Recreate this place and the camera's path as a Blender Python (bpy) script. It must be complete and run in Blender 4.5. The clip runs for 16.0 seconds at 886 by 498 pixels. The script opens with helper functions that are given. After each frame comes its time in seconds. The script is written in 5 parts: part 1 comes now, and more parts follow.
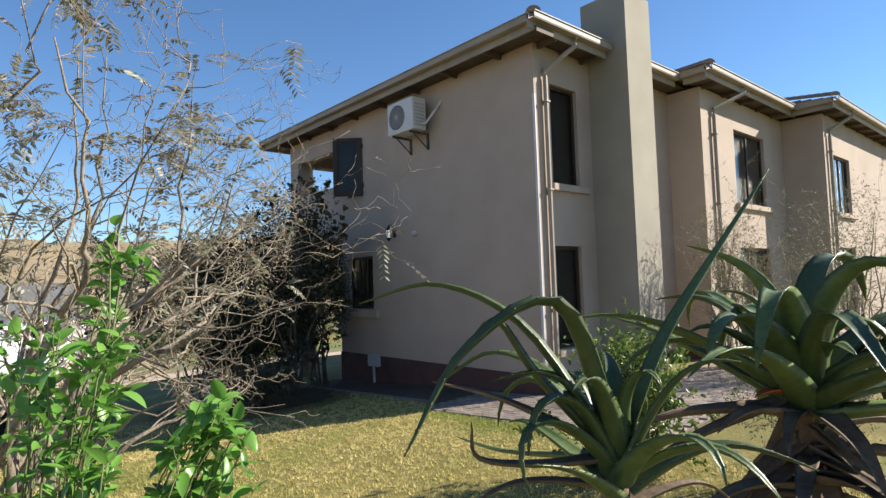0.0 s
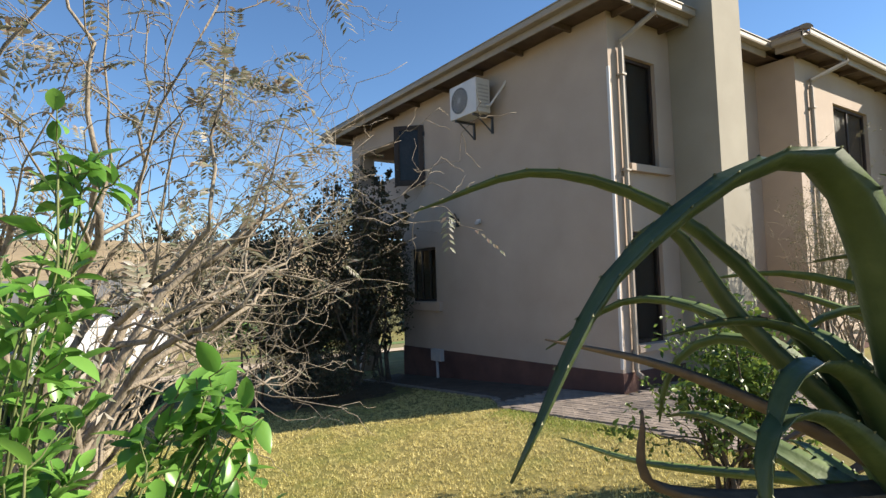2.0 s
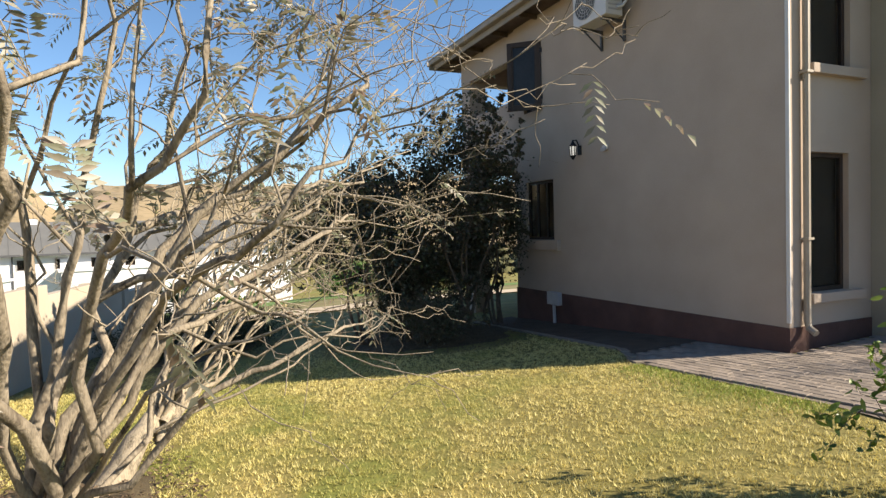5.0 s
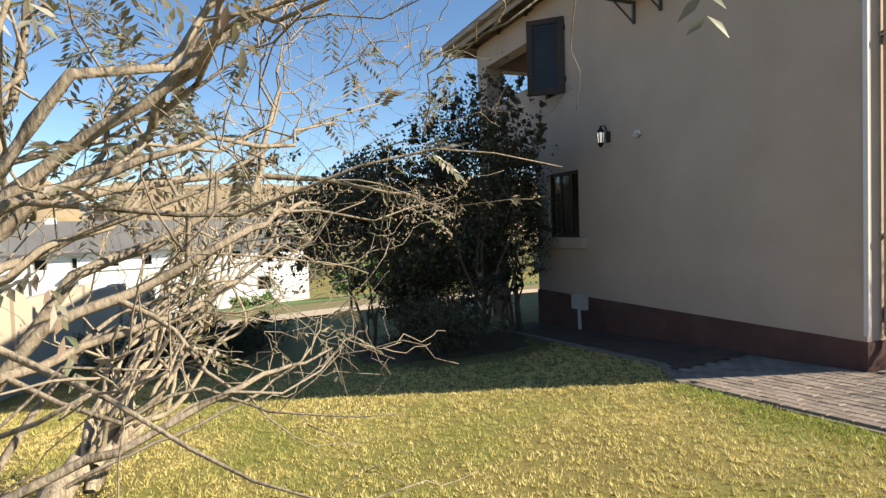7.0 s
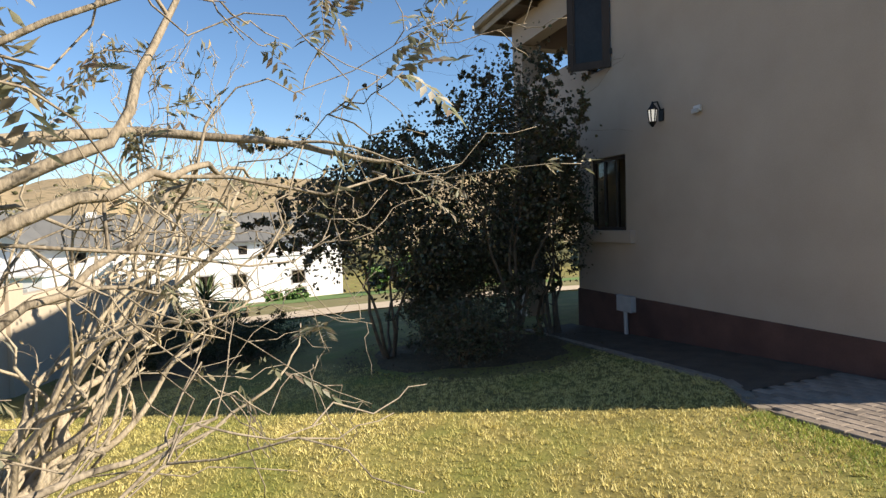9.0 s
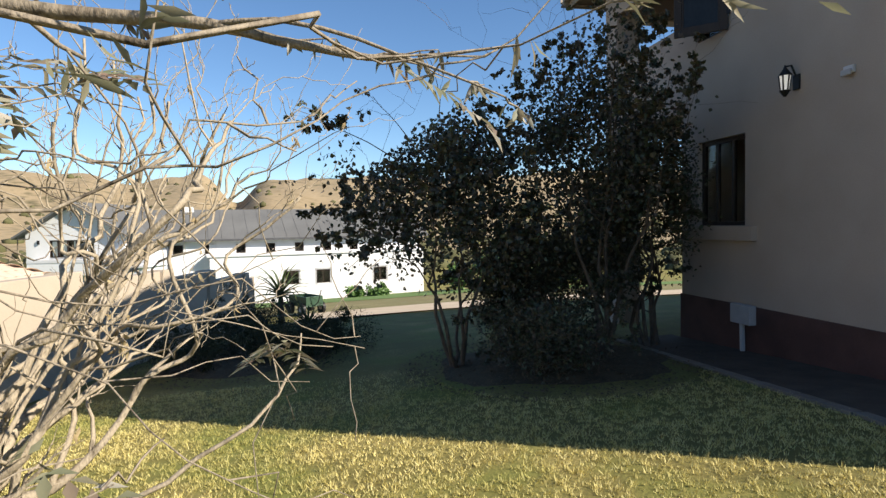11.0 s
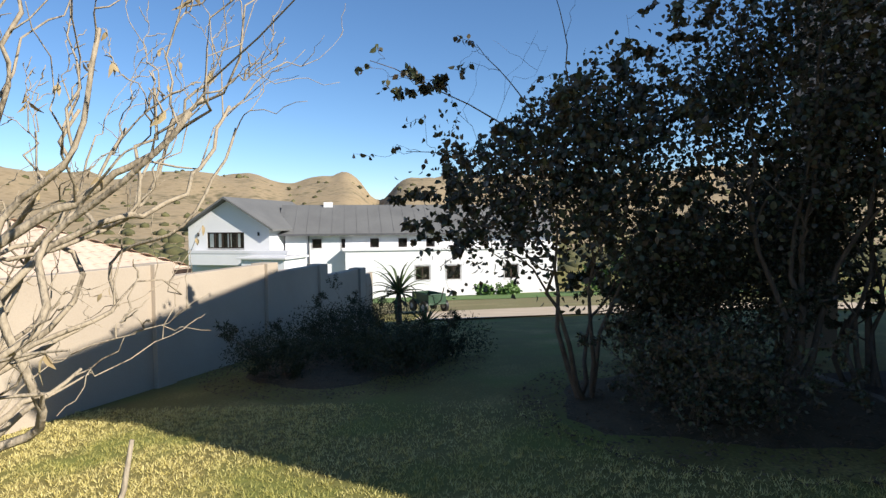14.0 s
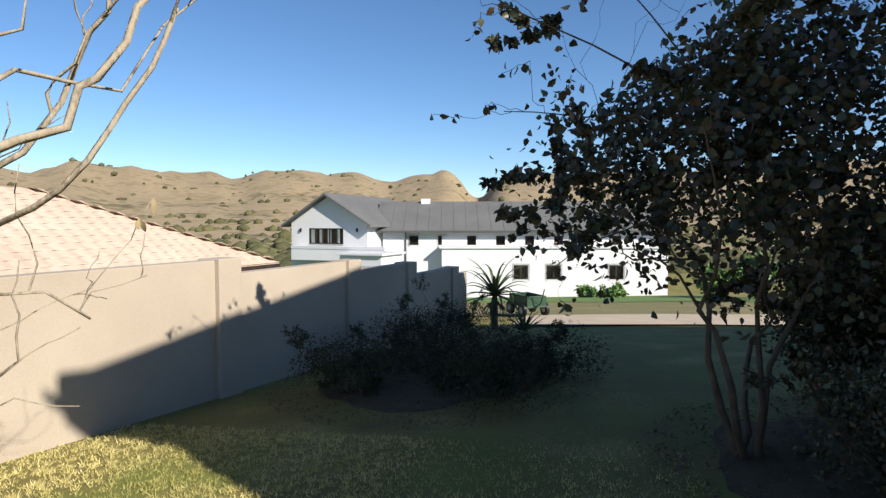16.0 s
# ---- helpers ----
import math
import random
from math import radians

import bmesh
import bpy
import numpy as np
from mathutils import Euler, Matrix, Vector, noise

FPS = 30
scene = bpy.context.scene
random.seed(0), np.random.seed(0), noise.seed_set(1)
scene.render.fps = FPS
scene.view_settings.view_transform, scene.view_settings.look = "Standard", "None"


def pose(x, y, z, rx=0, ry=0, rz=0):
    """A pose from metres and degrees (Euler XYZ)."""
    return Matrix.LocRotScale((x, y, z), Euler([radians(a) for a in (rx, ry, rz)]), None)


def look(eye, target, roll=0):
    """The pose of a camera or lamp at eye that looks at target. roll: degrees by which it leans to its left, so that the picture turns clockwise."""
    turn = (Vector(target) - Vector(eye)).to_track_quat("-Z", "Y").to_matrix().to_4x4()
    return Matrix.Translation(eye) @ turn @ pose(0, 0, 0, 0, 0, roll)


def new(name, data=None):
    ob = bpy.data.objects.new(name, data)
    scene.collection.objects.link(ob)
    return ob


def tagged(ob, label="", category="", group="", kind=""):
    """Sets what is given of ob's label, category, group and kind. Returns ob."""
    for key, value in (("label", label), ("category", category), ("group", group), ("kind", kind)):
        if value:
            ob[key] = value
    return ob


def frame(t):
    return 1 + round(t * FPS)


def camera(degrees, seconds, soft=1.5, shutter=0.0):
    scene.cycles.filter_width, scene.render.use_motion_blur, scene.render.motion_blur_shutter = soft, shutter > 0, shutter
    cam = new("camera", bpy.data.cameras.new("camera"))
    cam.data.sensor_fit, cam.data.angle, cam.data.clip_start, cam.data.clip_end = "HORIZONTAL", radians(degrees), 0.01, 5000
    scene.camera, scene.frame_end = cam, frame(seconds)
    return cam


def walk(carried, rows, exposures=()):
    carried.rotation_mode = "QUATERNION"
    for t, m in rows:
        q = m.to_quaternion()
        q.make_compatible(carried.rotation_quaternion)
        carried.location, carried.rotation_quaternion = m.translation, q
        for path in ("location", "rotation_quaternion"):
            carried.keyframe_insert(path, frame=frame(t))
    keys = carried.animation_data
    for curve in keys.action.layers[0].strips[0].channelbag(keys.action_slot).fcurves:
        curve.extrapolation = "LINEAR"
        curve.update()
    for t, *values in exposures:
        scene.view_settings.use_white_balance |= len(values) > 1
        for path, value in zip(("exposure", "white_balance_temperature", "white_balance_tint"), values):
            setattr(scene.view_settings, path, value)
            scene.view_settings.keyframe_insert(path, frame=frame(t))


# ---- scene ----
cam = camera(74.8, 16.0, 1.4)
METRES, EYE, TILT, LEAN, TURN = 7.8, 1.5, 0.0, 0.0, 48.7
ROWS = [
    (0.0, 0.0, 0.0, 0.0, 0.11, 3.42, 1.83),
    (0.5, -0.0031, 0.0169, -0.0042, 1.42, 3.45, 1.82),
    (1.0, -0.0044, 0.0323, -0.0078, 2.69, 3.54, 1.76),
    (1.5, -0.0055, 0.0522, -0.0139, 4.29, 3.54, 1.84),
    (2.0, -0.0096, 0.0708, -0.0179, 6.26, 3.44, 1.8),
    (2.5, -0.0163, 0.0905, -0.0226, 8.23, 3.16, 1.76),
    (3.0, -0.0198, 0.1108, -0.0258, 10.11, 2.31, 1.65),
    (3.5, -0.0244, 0.1303, -0.0286, 12.34, 0.52, 1.65),
    (4.0, -0.0286, 0.1521, -0.0299, 14.58, -0.81, 1.58),
    (6.5, -0.0549, 0.3066, -0.0336, 18.86, -1.97, 1.71),
    (7.0, -0.0615, 0.3388, -0.0353, 19.32, -2.09, 1.79),
    (7.5, -0.0694, 0.3702, -0.0384, 19.96, -2.49, 1.87),
    (8.0, -0.0754, 0.4019, -0.0388, 20.74, -2.6, 1.89),
    (10.5, -0.121, 0.5677, -0.0528, 28.66, -2.39, 1.2),
    (11.0, -0.1332, 0.5998, -0.0568, 31.3, -2.38, 1.01),
    (11.5, -0.1417, 0.6308, -0.058, 33.93, -2.39, 0.87),
    (12.0, -0.1522, 0.6596, -0.0598, 36.3, -2.38, 0.77),
    (12.5, -0.1663, 0.6907, -0.0643, 38.19, -2.36, 0.69),
    (13.0, -0.1819, 0.7219, -0.0645, 39.99, -2.34, 0.64),
    (13.5, -0.2019, 0.752, -0.0651, 42.16, -2.43, 0.55),
    (14.0, -0.2266, 0.7823, -0.0683, 44.67, -2.47, 0.45),
    (14.5, -0.2527, 0.8123, -0.07, 47.04, -2.5, 0.32),
    (15.0, -0.2839, 0.8422, -0.0724, 49.59, -2.54, 0.23),
    (15.5, -0.3201, 0.8686, -0.0759, 52.05, -2.55, 0.12),
    (16.0, -0.3531, 0.8976, -0.0772, 54.37, -2.61, 0.04),
]
walk(cam, [(t, pose(0, 0, EYE, TILT, LEAN, TURN) @ pose(METRES * x, METRES * y, METRES * z, 90 + pitch, roll, yaw)) for t, x, y, z, yaw, pitch, roll in ROWS],
     exposures=[(0.0, 1.16, 6450, 10), (3.5, 1.3, 7000, 10), (8.0, 1.28, 7200, 10), (11.0, 1.05, 6700, 10), (12.5, 0.98, 6450, 10), (16.0, 0.76, 6350, 10)])
# ---------------------------------------------------------------- light
SUN = Vector((5.55, 8.85, 6.28)).normalized()
world = bpy.data.worlds.new("world")
scene.world = world
world.use_nodes = True
wn = world.node_tree
sky = wn.nodes.new("ShaderNodeTexSky")
sky.sky_type, sky.sun_disc = "NISHITA", False
sky.sun_elevation, sky.sun_rotation = math.asin(SUN.z), math.atan2(SUN.x, SUN.y)
sky.altitude, sky.air_density, sky.dust_density, sky.ozone_density = 900, 1.0, 0.0, 4.0
vivid = wn.nodes.new("ShaderNodeHueSaturation")
vivid.inputs["Saturation"].default_value = 1.08
wn.links.new(sky.outputs[0], vivid.inputs["Color"])
wn.links.new(vivid.outputs[0], wn.nodes["Background"].inputs[0])
wn.nodes["Background"].inputs[1].default_value = 0.082
sun = new("sun", bpy.data.lights.new("sun", "SUN"))
sun.data.energy, sun.data.angle, sun.data.color = 5.0, radians(0.5), (1.0, 0.92, 0.79)
sun.matrix_world = look(SUN * 60, (0, 0, 0))


# ---------------------------------------------------------------- materials
def nodes_of(name, rough=0.8, metal=0.0, spec=0.3):
    m = bpy.data.materials.new(name)
    m.use_nodes = True
    b = m.node_tree.nodes["Principled BSDF"]
    b.inputs["Roughness"].default_value, b.inputs["Metallic"].default_value = rough, metal
    b.inputs["Specular IOR Level"].default_value = spec
    return m, m.node_tree, b


def surface(name, colours, scale=4.0, fine=60.0, rough=0.85, bump=0.15, metal=0.0, spec=0.3, island=0.0, obvar=0.0, stretch=(1, 1, 1), mixfine=0.35):
    """Two scales of noise between two or three colours, with relief. island, obvar: how far each piece differs in brightness."""
    m, t, b = nodes_of(name, rough, metal, spec)
    n, l = t.nodes, t.links
    co = n.new("ShaderNodeTexCoord")
    mp = n.new("ShaderNodeMapping")
    mp.inputs["Scale"].default_value = stretch
    l.new(co.outputs["Object"], mp.inputs[0])
    big, small = n.new("ShaderNodeTexNoise"), n.new("ShaderNodeTexNoise")
    big.inputs["Scale"].default_value, small.inputs["Scale"].default_value = scale, fine
    big.inputs["Detail"].default_value, small.inputs["Detail"].default_value = 6, 4
    for q in (big, small):
        l.new(mp.outputs[0], q.inputs["Vector"])
    mix = n.new("ShaderNodeMix")
    mix.inputs[0].default_value = mixfine
    l.new(big.outputs[0], mix.inputs[2])
    l.new(small.outputs[0], mix.inputs[3])
    ramp = n.new("ShaderNodeValToRGB")
    el = ramp.color_ramp.elements
    k = len(colours)
    for i, c in enumerate(colours):
        e = el[i] if i < 2 else el.new(0.5)
        e.color = (*c, 1)
    for i in range(k):
        el[i].position = 0.32 + 0.36 * i / (k - 1)
    l.new(mix.outputs[0], ramp.inputs[0])
    out = ramp.outputs[0]
    for on, amount, kind in ((island, island, "ShaderNodeNewGeometry"), (obvar, obvar, "ShaderNodeObjectInfo")):
        if on:
            g = n.new(kind)
            src = g.outputs["Random Per Island"] if kind.endswith("Geometry") else g.outputs["Random"]
            mr = n.new("ShaderNodeMapRange")
            mr.inputs[3].default_value, mr.inputs[4].default_value = 1 - amount, 1 + amount
            l.new(src, mr.inputs[0])
            hs = n.new("ShaderNodeHueSaturation")
            l.new(mr.outputs[0], hs.inputs["Value"])
            l.new(out, hs.inputs["Color"])
            out = hs.outputs[0]
    l.new(out, b.inputs["Base Color"])
    if bump:
        bp = n.new("ShaderNodeBump")
        bp.inputs["Strength"].default_value, bp.inputs["Distance"].default_value = bump, 0.01
        l.new(small.outputs[0], bp.inputs["Height"])
        l.new(bp.outputs[0], b.inputs["Normal"])
    return m


def leaf_surface(name, colours, rough=0.5, glow=0.35):
    """A leaf: colour by leaf, light shining through it."""
    m, t, b = nodes_of(name, rough, 0, 0.4)
    n, l = t.nodes, t.links
    g = n.new("ShaderNodeNewGeometry")
    ramp = n.new("ShaderNodeValToRGB")
    el = ramp.color_ramp.elements
    for i, c in enumerate(colours):
        e = el[i] if i < 2 else el.new(0.5)
        e.color = (*c, 1)
    for i in range(len(colours)):
        el[i].position = i / (len(colours) - 1)
    l.new(g.outputs["Random Per Island"], ramp.inputs[0])
    l.new(ramp.outputs[0], b.inputs["Base Color"])
    tr = n.new("ShaderNodeBsdfTranslucent")
    l.new(ramp.outputs[0], tr.inputs[0])
    mx = n.new("ShaderNodeMixShader")
    mx.inputs[0].default_value = glow
    l.new(b.outputs[0], mx.inputs[1])
    l.new(tr.outputs[0], mx.inputs[2])
    l.new(mx.outputs[0], n["Material Output"].inputs[0])
    return m


PLASTER = surface("plaster", [(0.35, 0.28, 0.228), (0.425, 0.347, 0.285)], 1.2, 90, 0.9, 0.25)
CHIMNEYPAINT = surface("olive_grey_render", [(0.25, 0.227, 0.183), (0.32, 0.292, 0.237)], 1.2, 90, 0.9, 0.25)
PLINTH = surface("plinth_brick_paint", [(0.07, 0.037, 0.031), (0.115, 0.06, 0.05)], 3, 60, 0.85, 0.3)
GUTTER = surface("gutter_paint", [(0.25, 0.215, 0.175), (0.33, 0.285, 0.235)], 3, 40, 0.55, 0.03)
DARKWOOD = surface("dark_stained_wood", [(0.025, 0.016, 0.012), (0.05, 0.032, 0.024)], 6, 80, 0.5, 0.1, stretch=(1, 1, 0.15))
EAVEWOOD = surface("eave_timber", [(0.07, 0.05, 0.04), (0.12, 0.085, 0.065)], 6, 80, 0.7, 0.1)
ROOFTILE = surface("concrete_roof_tile", [(0.22, 0.17, 0.13), (0.3, 0.235, 0.18)], 5, 70, 0.85, 0.3, island=0.15)
PAVER = surface("clay_paver", [(0.19, 0.155, 0.128), (0.29, 0.24, 0.2)], 9, 120, 0.9, 0.35, obvar=0.2, island=0.15)
DARKSTRIP = surface("dark_brown_ground", [(0.06, 0.044, 0.033), (0.115, 0.085, 0.062)], 4, 50, 0.95, 0.8)
MORTAR = surface("paving_bed_sand", [(0.15, 0.12, 0.095), (0.21, 0.17, 0.135)], 6, 90, 0.95, 0.3)
LAWN = surface("lawn_thatch", [(0.15, 0.115, 0.04), (0.32, 0.25, 0.09), (0.16, 0.14, 0.04)], 1.3, 38, 0.95, 0.8, mixfine=0.5)
SAND = surface("sandy_drive", [(0.4, 0.32, 0.23), (0.5, 0.41, 0.31)], 1.2, 30, 0.95, 0.3)
FIELD = surface("dry_field", [(0.2, 0.145, 0.075), (0.28, 0.21, 0.11), (0.16, 0.15, 0.06)], 0.4, 8, 0.95, 0.4)
GREEN = surface("watered_lawn", [(0.08, 0.15, 0.035), (0.14, 0.2, 0.06)], 0.6, 20, 0.95, 0.3)
WALLPAINT = surface("boundary_wall_paint", [(0.36, 0.3, 0.235), (0.43, 0.365, 0.29)], 1.0, 60, 0.92, 0.3)
WHITE = surface("white_render", [(0.56, 0.56, 0.58), (0.63, 0.63, 0.64)], 0.6, 30, 0.85, 0.05)
WHITETRIM = surface("grey_trim_render", [(0.5, 0.5, 0.52), (0.58, 0.58, 0.6)], 1, 30, 0.85, 0.05)
SLATE = surface("grey_roof_sheet", [(0.1, 0.1, 0.1), (0.14, 0.14, 0.138)], 0.5, 12, 0.75, 0.1)
PINKTILE = surface("terracotta_tile", [(0.47, 0.36, 0.28), (0.55, 0.44, 0.35)], 0.8, 12, 0.9, 0.3, island=0.03)
METAL_W = surface("white_enamel", [(0.52, 0.5, 0.49), (0.6, 0.58, 0.57)], 4, 40, 0.4, 0.02)
BLACKIRON = surface("black_iron", [(0.012, 0.012, 0.013), (0.025, 0.025, 0.026)], 10, 90, 0.4, 0.05, metal=0.3)
GREYPLASTIC = surface("grey_plastic", [(0.35, 0.34, 0.34), (0.42, 0.41, 0.41)], 8, 60, 0.5, 0.03)
DARKGRILLE = surface("dark_grille", [(0.05, 0.05, 0.055), (0.09, 0.09, 0.1)], 8, 60, 0.5, 0.05)
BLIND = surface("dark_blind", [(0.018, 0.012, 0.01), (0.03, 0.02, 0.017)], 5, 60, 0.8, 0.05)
BARK = surface("pale_dead_wood", [(0.06, 0.047, 0.032), (0.21, 0.17, 0.12), (0.34, 0.285, 0.21)], 12, 90, 0.9, 0.6, stretch=(1, 1, 0.4))
BARKMID = surface("grey_brown_bark", [(0.025, 0.019, 0.014), (0.095, 0.074, 0.055), (0.26, 0.218, 0.165)], 9, 90, 0.9, 0.6, stretch=(1, 1, 0.4))
BARKDARK = surface("brown_bark", [(0.07, 0.05, 0.035), (0.16, 0.12, 0.085)], 9, 90, 0.9, 0.6)
HILLROCK = surface("dry_hill_scrub", [(0.085, 0.075, 0.035), (0.2, 0.15, 0.08), (0.31, 0.235, 0.14)], 0.03, 0.2, 0.95, 0.0, mixfine=0.5)

gm, gt, gb = nodes_of("window_glass", 0.03, 0, 0.5)
gb.inputs["Base Color"].default_value = (0.9, 0.95, 0.93, 1)
gb.inputs["Transmission Weight"].default_value = 1.0
gb.inputs["IOR"].default_value = 1.25
GLASS = gm
DARKGLASS = surface("dark_window_glass", [(0.012, 0.013, 0.014), (0.03, 0.03, 0.032)], 2, 20, 0.18, 0.0, spec=0.25)
lm, lt, lb = nodes_of("frosted_lamp_glass", 0.5, 0, 0.5)
lb.inputs["Base Color"].default_value = (0.85, 0.85, 0.82, 1)
lb.inputs["Emission Color"].default_value = (1.0, 0.97, 0.92, 1)
lb.inputs["Emission Strength"].default_value = 0.12
LAMPGLASS = lm

# ---------------------------------------------------------------- mesh tools
def smooth(e0, e1, x):
    k = min(1.0, max(0.0, (x - e0) / (e1 - e0)))
    return k * k * (3 - 2 * k)


def ground_z(x, y):
    """Height of the ground sheet: falls gently away from the house towards the boundary wall and the valley."""
    yc = max(-9.0, min(y, 10.0))
    z = -0.37 + 0.062 * (max(x, -60.0) + 6.09) + 0.037 * (yc - 7.48)
    z += 0.034 * (max(min(0.0, x + 16.0), -44.0))
    z = min(z, -0.05)
    z += 0.16 * math.exp(-((x - 0.3) ** 2 + (y - 0.1) ** 2) / 2.0)
    return z


def mesh_object(name, bm, material, parent=None, label=""):
    me = bpy.data.meshes.new(name)
    bm.to_mesh(me)
    bm.free()
    me.materials.append(material)
    ob = new(name, me)
    if parent is not None:
        ob.parent = parent
    if label:
        ob["label"] = label
    return ob


def part(name, bm, material, parent, label=""):
    """Links a bmesh as one mesh object under a thing or a part (all things stand at the world's origin unless moved)."""
    return mesh_object(name, bm, material, parent, label)


def thing(name, label, category, group="", at=None):
    ob = new(name)
    ob.empty_display_size = 0.1
    if at is not None:
        ob.location = at
    return tagged(ob, label, category, group)


def box(x0, y0, z0, x1, y1, z1, bm=None, bevel=0.0, m=None):
    own = bmesh.new() if (bm is None or bevel or m is not None) else bm
    vs = [own.verts.new((x, y, z)) for z in (z0, z1) for y in (y0, y1) for x in (x0, x1)]
    for f in ((0, 2, 3, 1), (4, 5, 7, 6), (0, 1, 5, 4), (2, 6, 7, 3), (0, 4, 6, 2), (1, 3, 7, 5)):
        own.faces.new([vs[i] for i in f])
    if bevel:
        bmesh.ops.bevel(own, geom=list(own.edges), offset=bevel, segments=2, affect="EDGES", profile=0.6)
    if m is not None:
        own.transform(m)
    if bm is not None and own is not bm:
        tmp = bpy.data.meshes.new("tmp")
        own.to_mesh(tmp)
        own.free()
        bm.from_mesh(tmp)
        bpy.data.meshes.remove(tmp)
        return bm
    return own


def tube(points, radii, sides=6, bm=None, cap=True):
    """A round bar along points, with a radius at each."""
    bm = bm or bmesh.new()
    rings = []
    pts = [Vector(p) for p in points]
    up = Vector((0.13, 0.27, 0.95))
    for i, p in enumerate(pts):
        d = (pts[min(i + 1, len(pts) - 1)] - pts[max(i - 1, 0)])
        d = d.normalized() if d.length > 1e-9 else Vector((0, 0, 1))
        a = d.cross(up)
        if a.length < 0.05:
            a = d.cross(Vector((1, 0, 0)))
        a.normalize()
        b = d.cross(a)
        r = radii[i] if isinstance(radii, (list, tuple)) else radii
        rings.append([bm.verts.new(p + (a * math.cos(2 * math.pi * k / sides) + b * math.sin(2 * math.pi * k / sides)) * r) for k in range(sides)])
    for r0, r1 in zip(rings, rings[1:]):
        for k in range(sides):
            bm.faces.new((r0[k], r0[(k + 1) % sides], r1[(k + 1) % sides], r1[k]))
    if cap:
        bm.faces.new(rings[0][::-1])
        bm.faces.new(rings[-1])
    return bm


def prism(outline, depth, bm=None):
    """Closed solid from a list of bottom points (in order) pushed by the vector depth."""
    bm = bm or bmesh.new()
    a = [bm.verts.new(p) for p in outline]
    b = [bm.verts.new(Vector(p) + Vector(depth)) for p in outline]
    bm.faces.new(a[::-1])
    bm.faces.new(b)
    k = len(a)
    for i in range(k):
        bm.faces.new((a[i], a[(i + 1) % k], b[(i + 1) % k], b[i]))
    bmesh.ops.recalc_face_normals(bm, faces=bm.faces)
    return bm


# ---------------------------------------------------------------- ground
def terrain():
    bm = bmesh.new()
    xs = sorted(set([-3000, -1500, -700, -350, -180, -110, -80] + [-66 + 2 * i for i in range(22)] + [-22 + 0.5 * i for i in range(53)] + [5, 8, 14, 25, 60, 200, 700, 3000]))
    ys = sorted(set([-3000, -1200, -500, -200, -90, -50, -30, -20, -14] + [-10 + 0.5 * i for i in range(41)] + [12, 15, 20, 26, 34, 46, 70, 140, 400, 1200, 3000]))
    grid = [[bm.verts.new((x, y, ground_z(x, y))) for x in xs] for y in ys]
    for r0, r1 in zip(grid, grid[1:]):
        for i in range(len(xs) - 1):
            bm.faces.new((r0[i], r0[i + 1], r1[i + 1], r1[i]))
    return tagged(mesh_object("ground", bm, LAWN), "dry yellow-green lawn sloping down from the house", "ground", kind="structure")


terrain()


def strip(name, x0, x1, y0, y1, material, label, lift=0.02, edge=0.0, seed=1):
    """A patch of ground that follows the slope, with wavering edges."""
    bm = bmesh.new()
    nx, ny = 8, max(6, int((y1 - y0) / 1.5))
    rows = []
    for j in range(ny + 1):
        y = y0 + (y1 - y0) * j / ny
        wob0 = edge * noise.noise(Vector((seed, y * 0.3, 0)))
        wob1 = edge * noise.noise(Vector((seed + 9, y * 0.3, 0)))
        rows.append([bm.verts.new((x, y, ground_z(x, y) + lift)) for x in [x0 + wob0 + (x1 + wob1 - x0 - wob0) * i / nx for i in range(nx + 1)]])
    for r0, r1 in zip(rows, rows[1:]):
        for i in range(nx):
            bm.faces.new((r0[i], r0[i + 1], r1[i + 1], r1[i]))
    return tagged(mesh_object(name, bm, material), label, "ground", kind="structure")


strip("field", -37.5, -26.4, -30, 40, FIELD, "dry brown grass field beyond the drive", 0.03, 0.6, 3)
strip("road", -26.6, -22.2, 0.9, 40, SAND, "pale sandy drive across the slope", 0.05, 0.4, 5)
strip("watered_lawn", -47.0, -37.3, -30, 40, GREEN, "green watered lawn before the white house", 0.05, 0.5, 7)
# ---------------------------------------------------------------- the house
FRONT, RIGHT, TOP = 7.48, -6.09, 5.46
T = 0.23


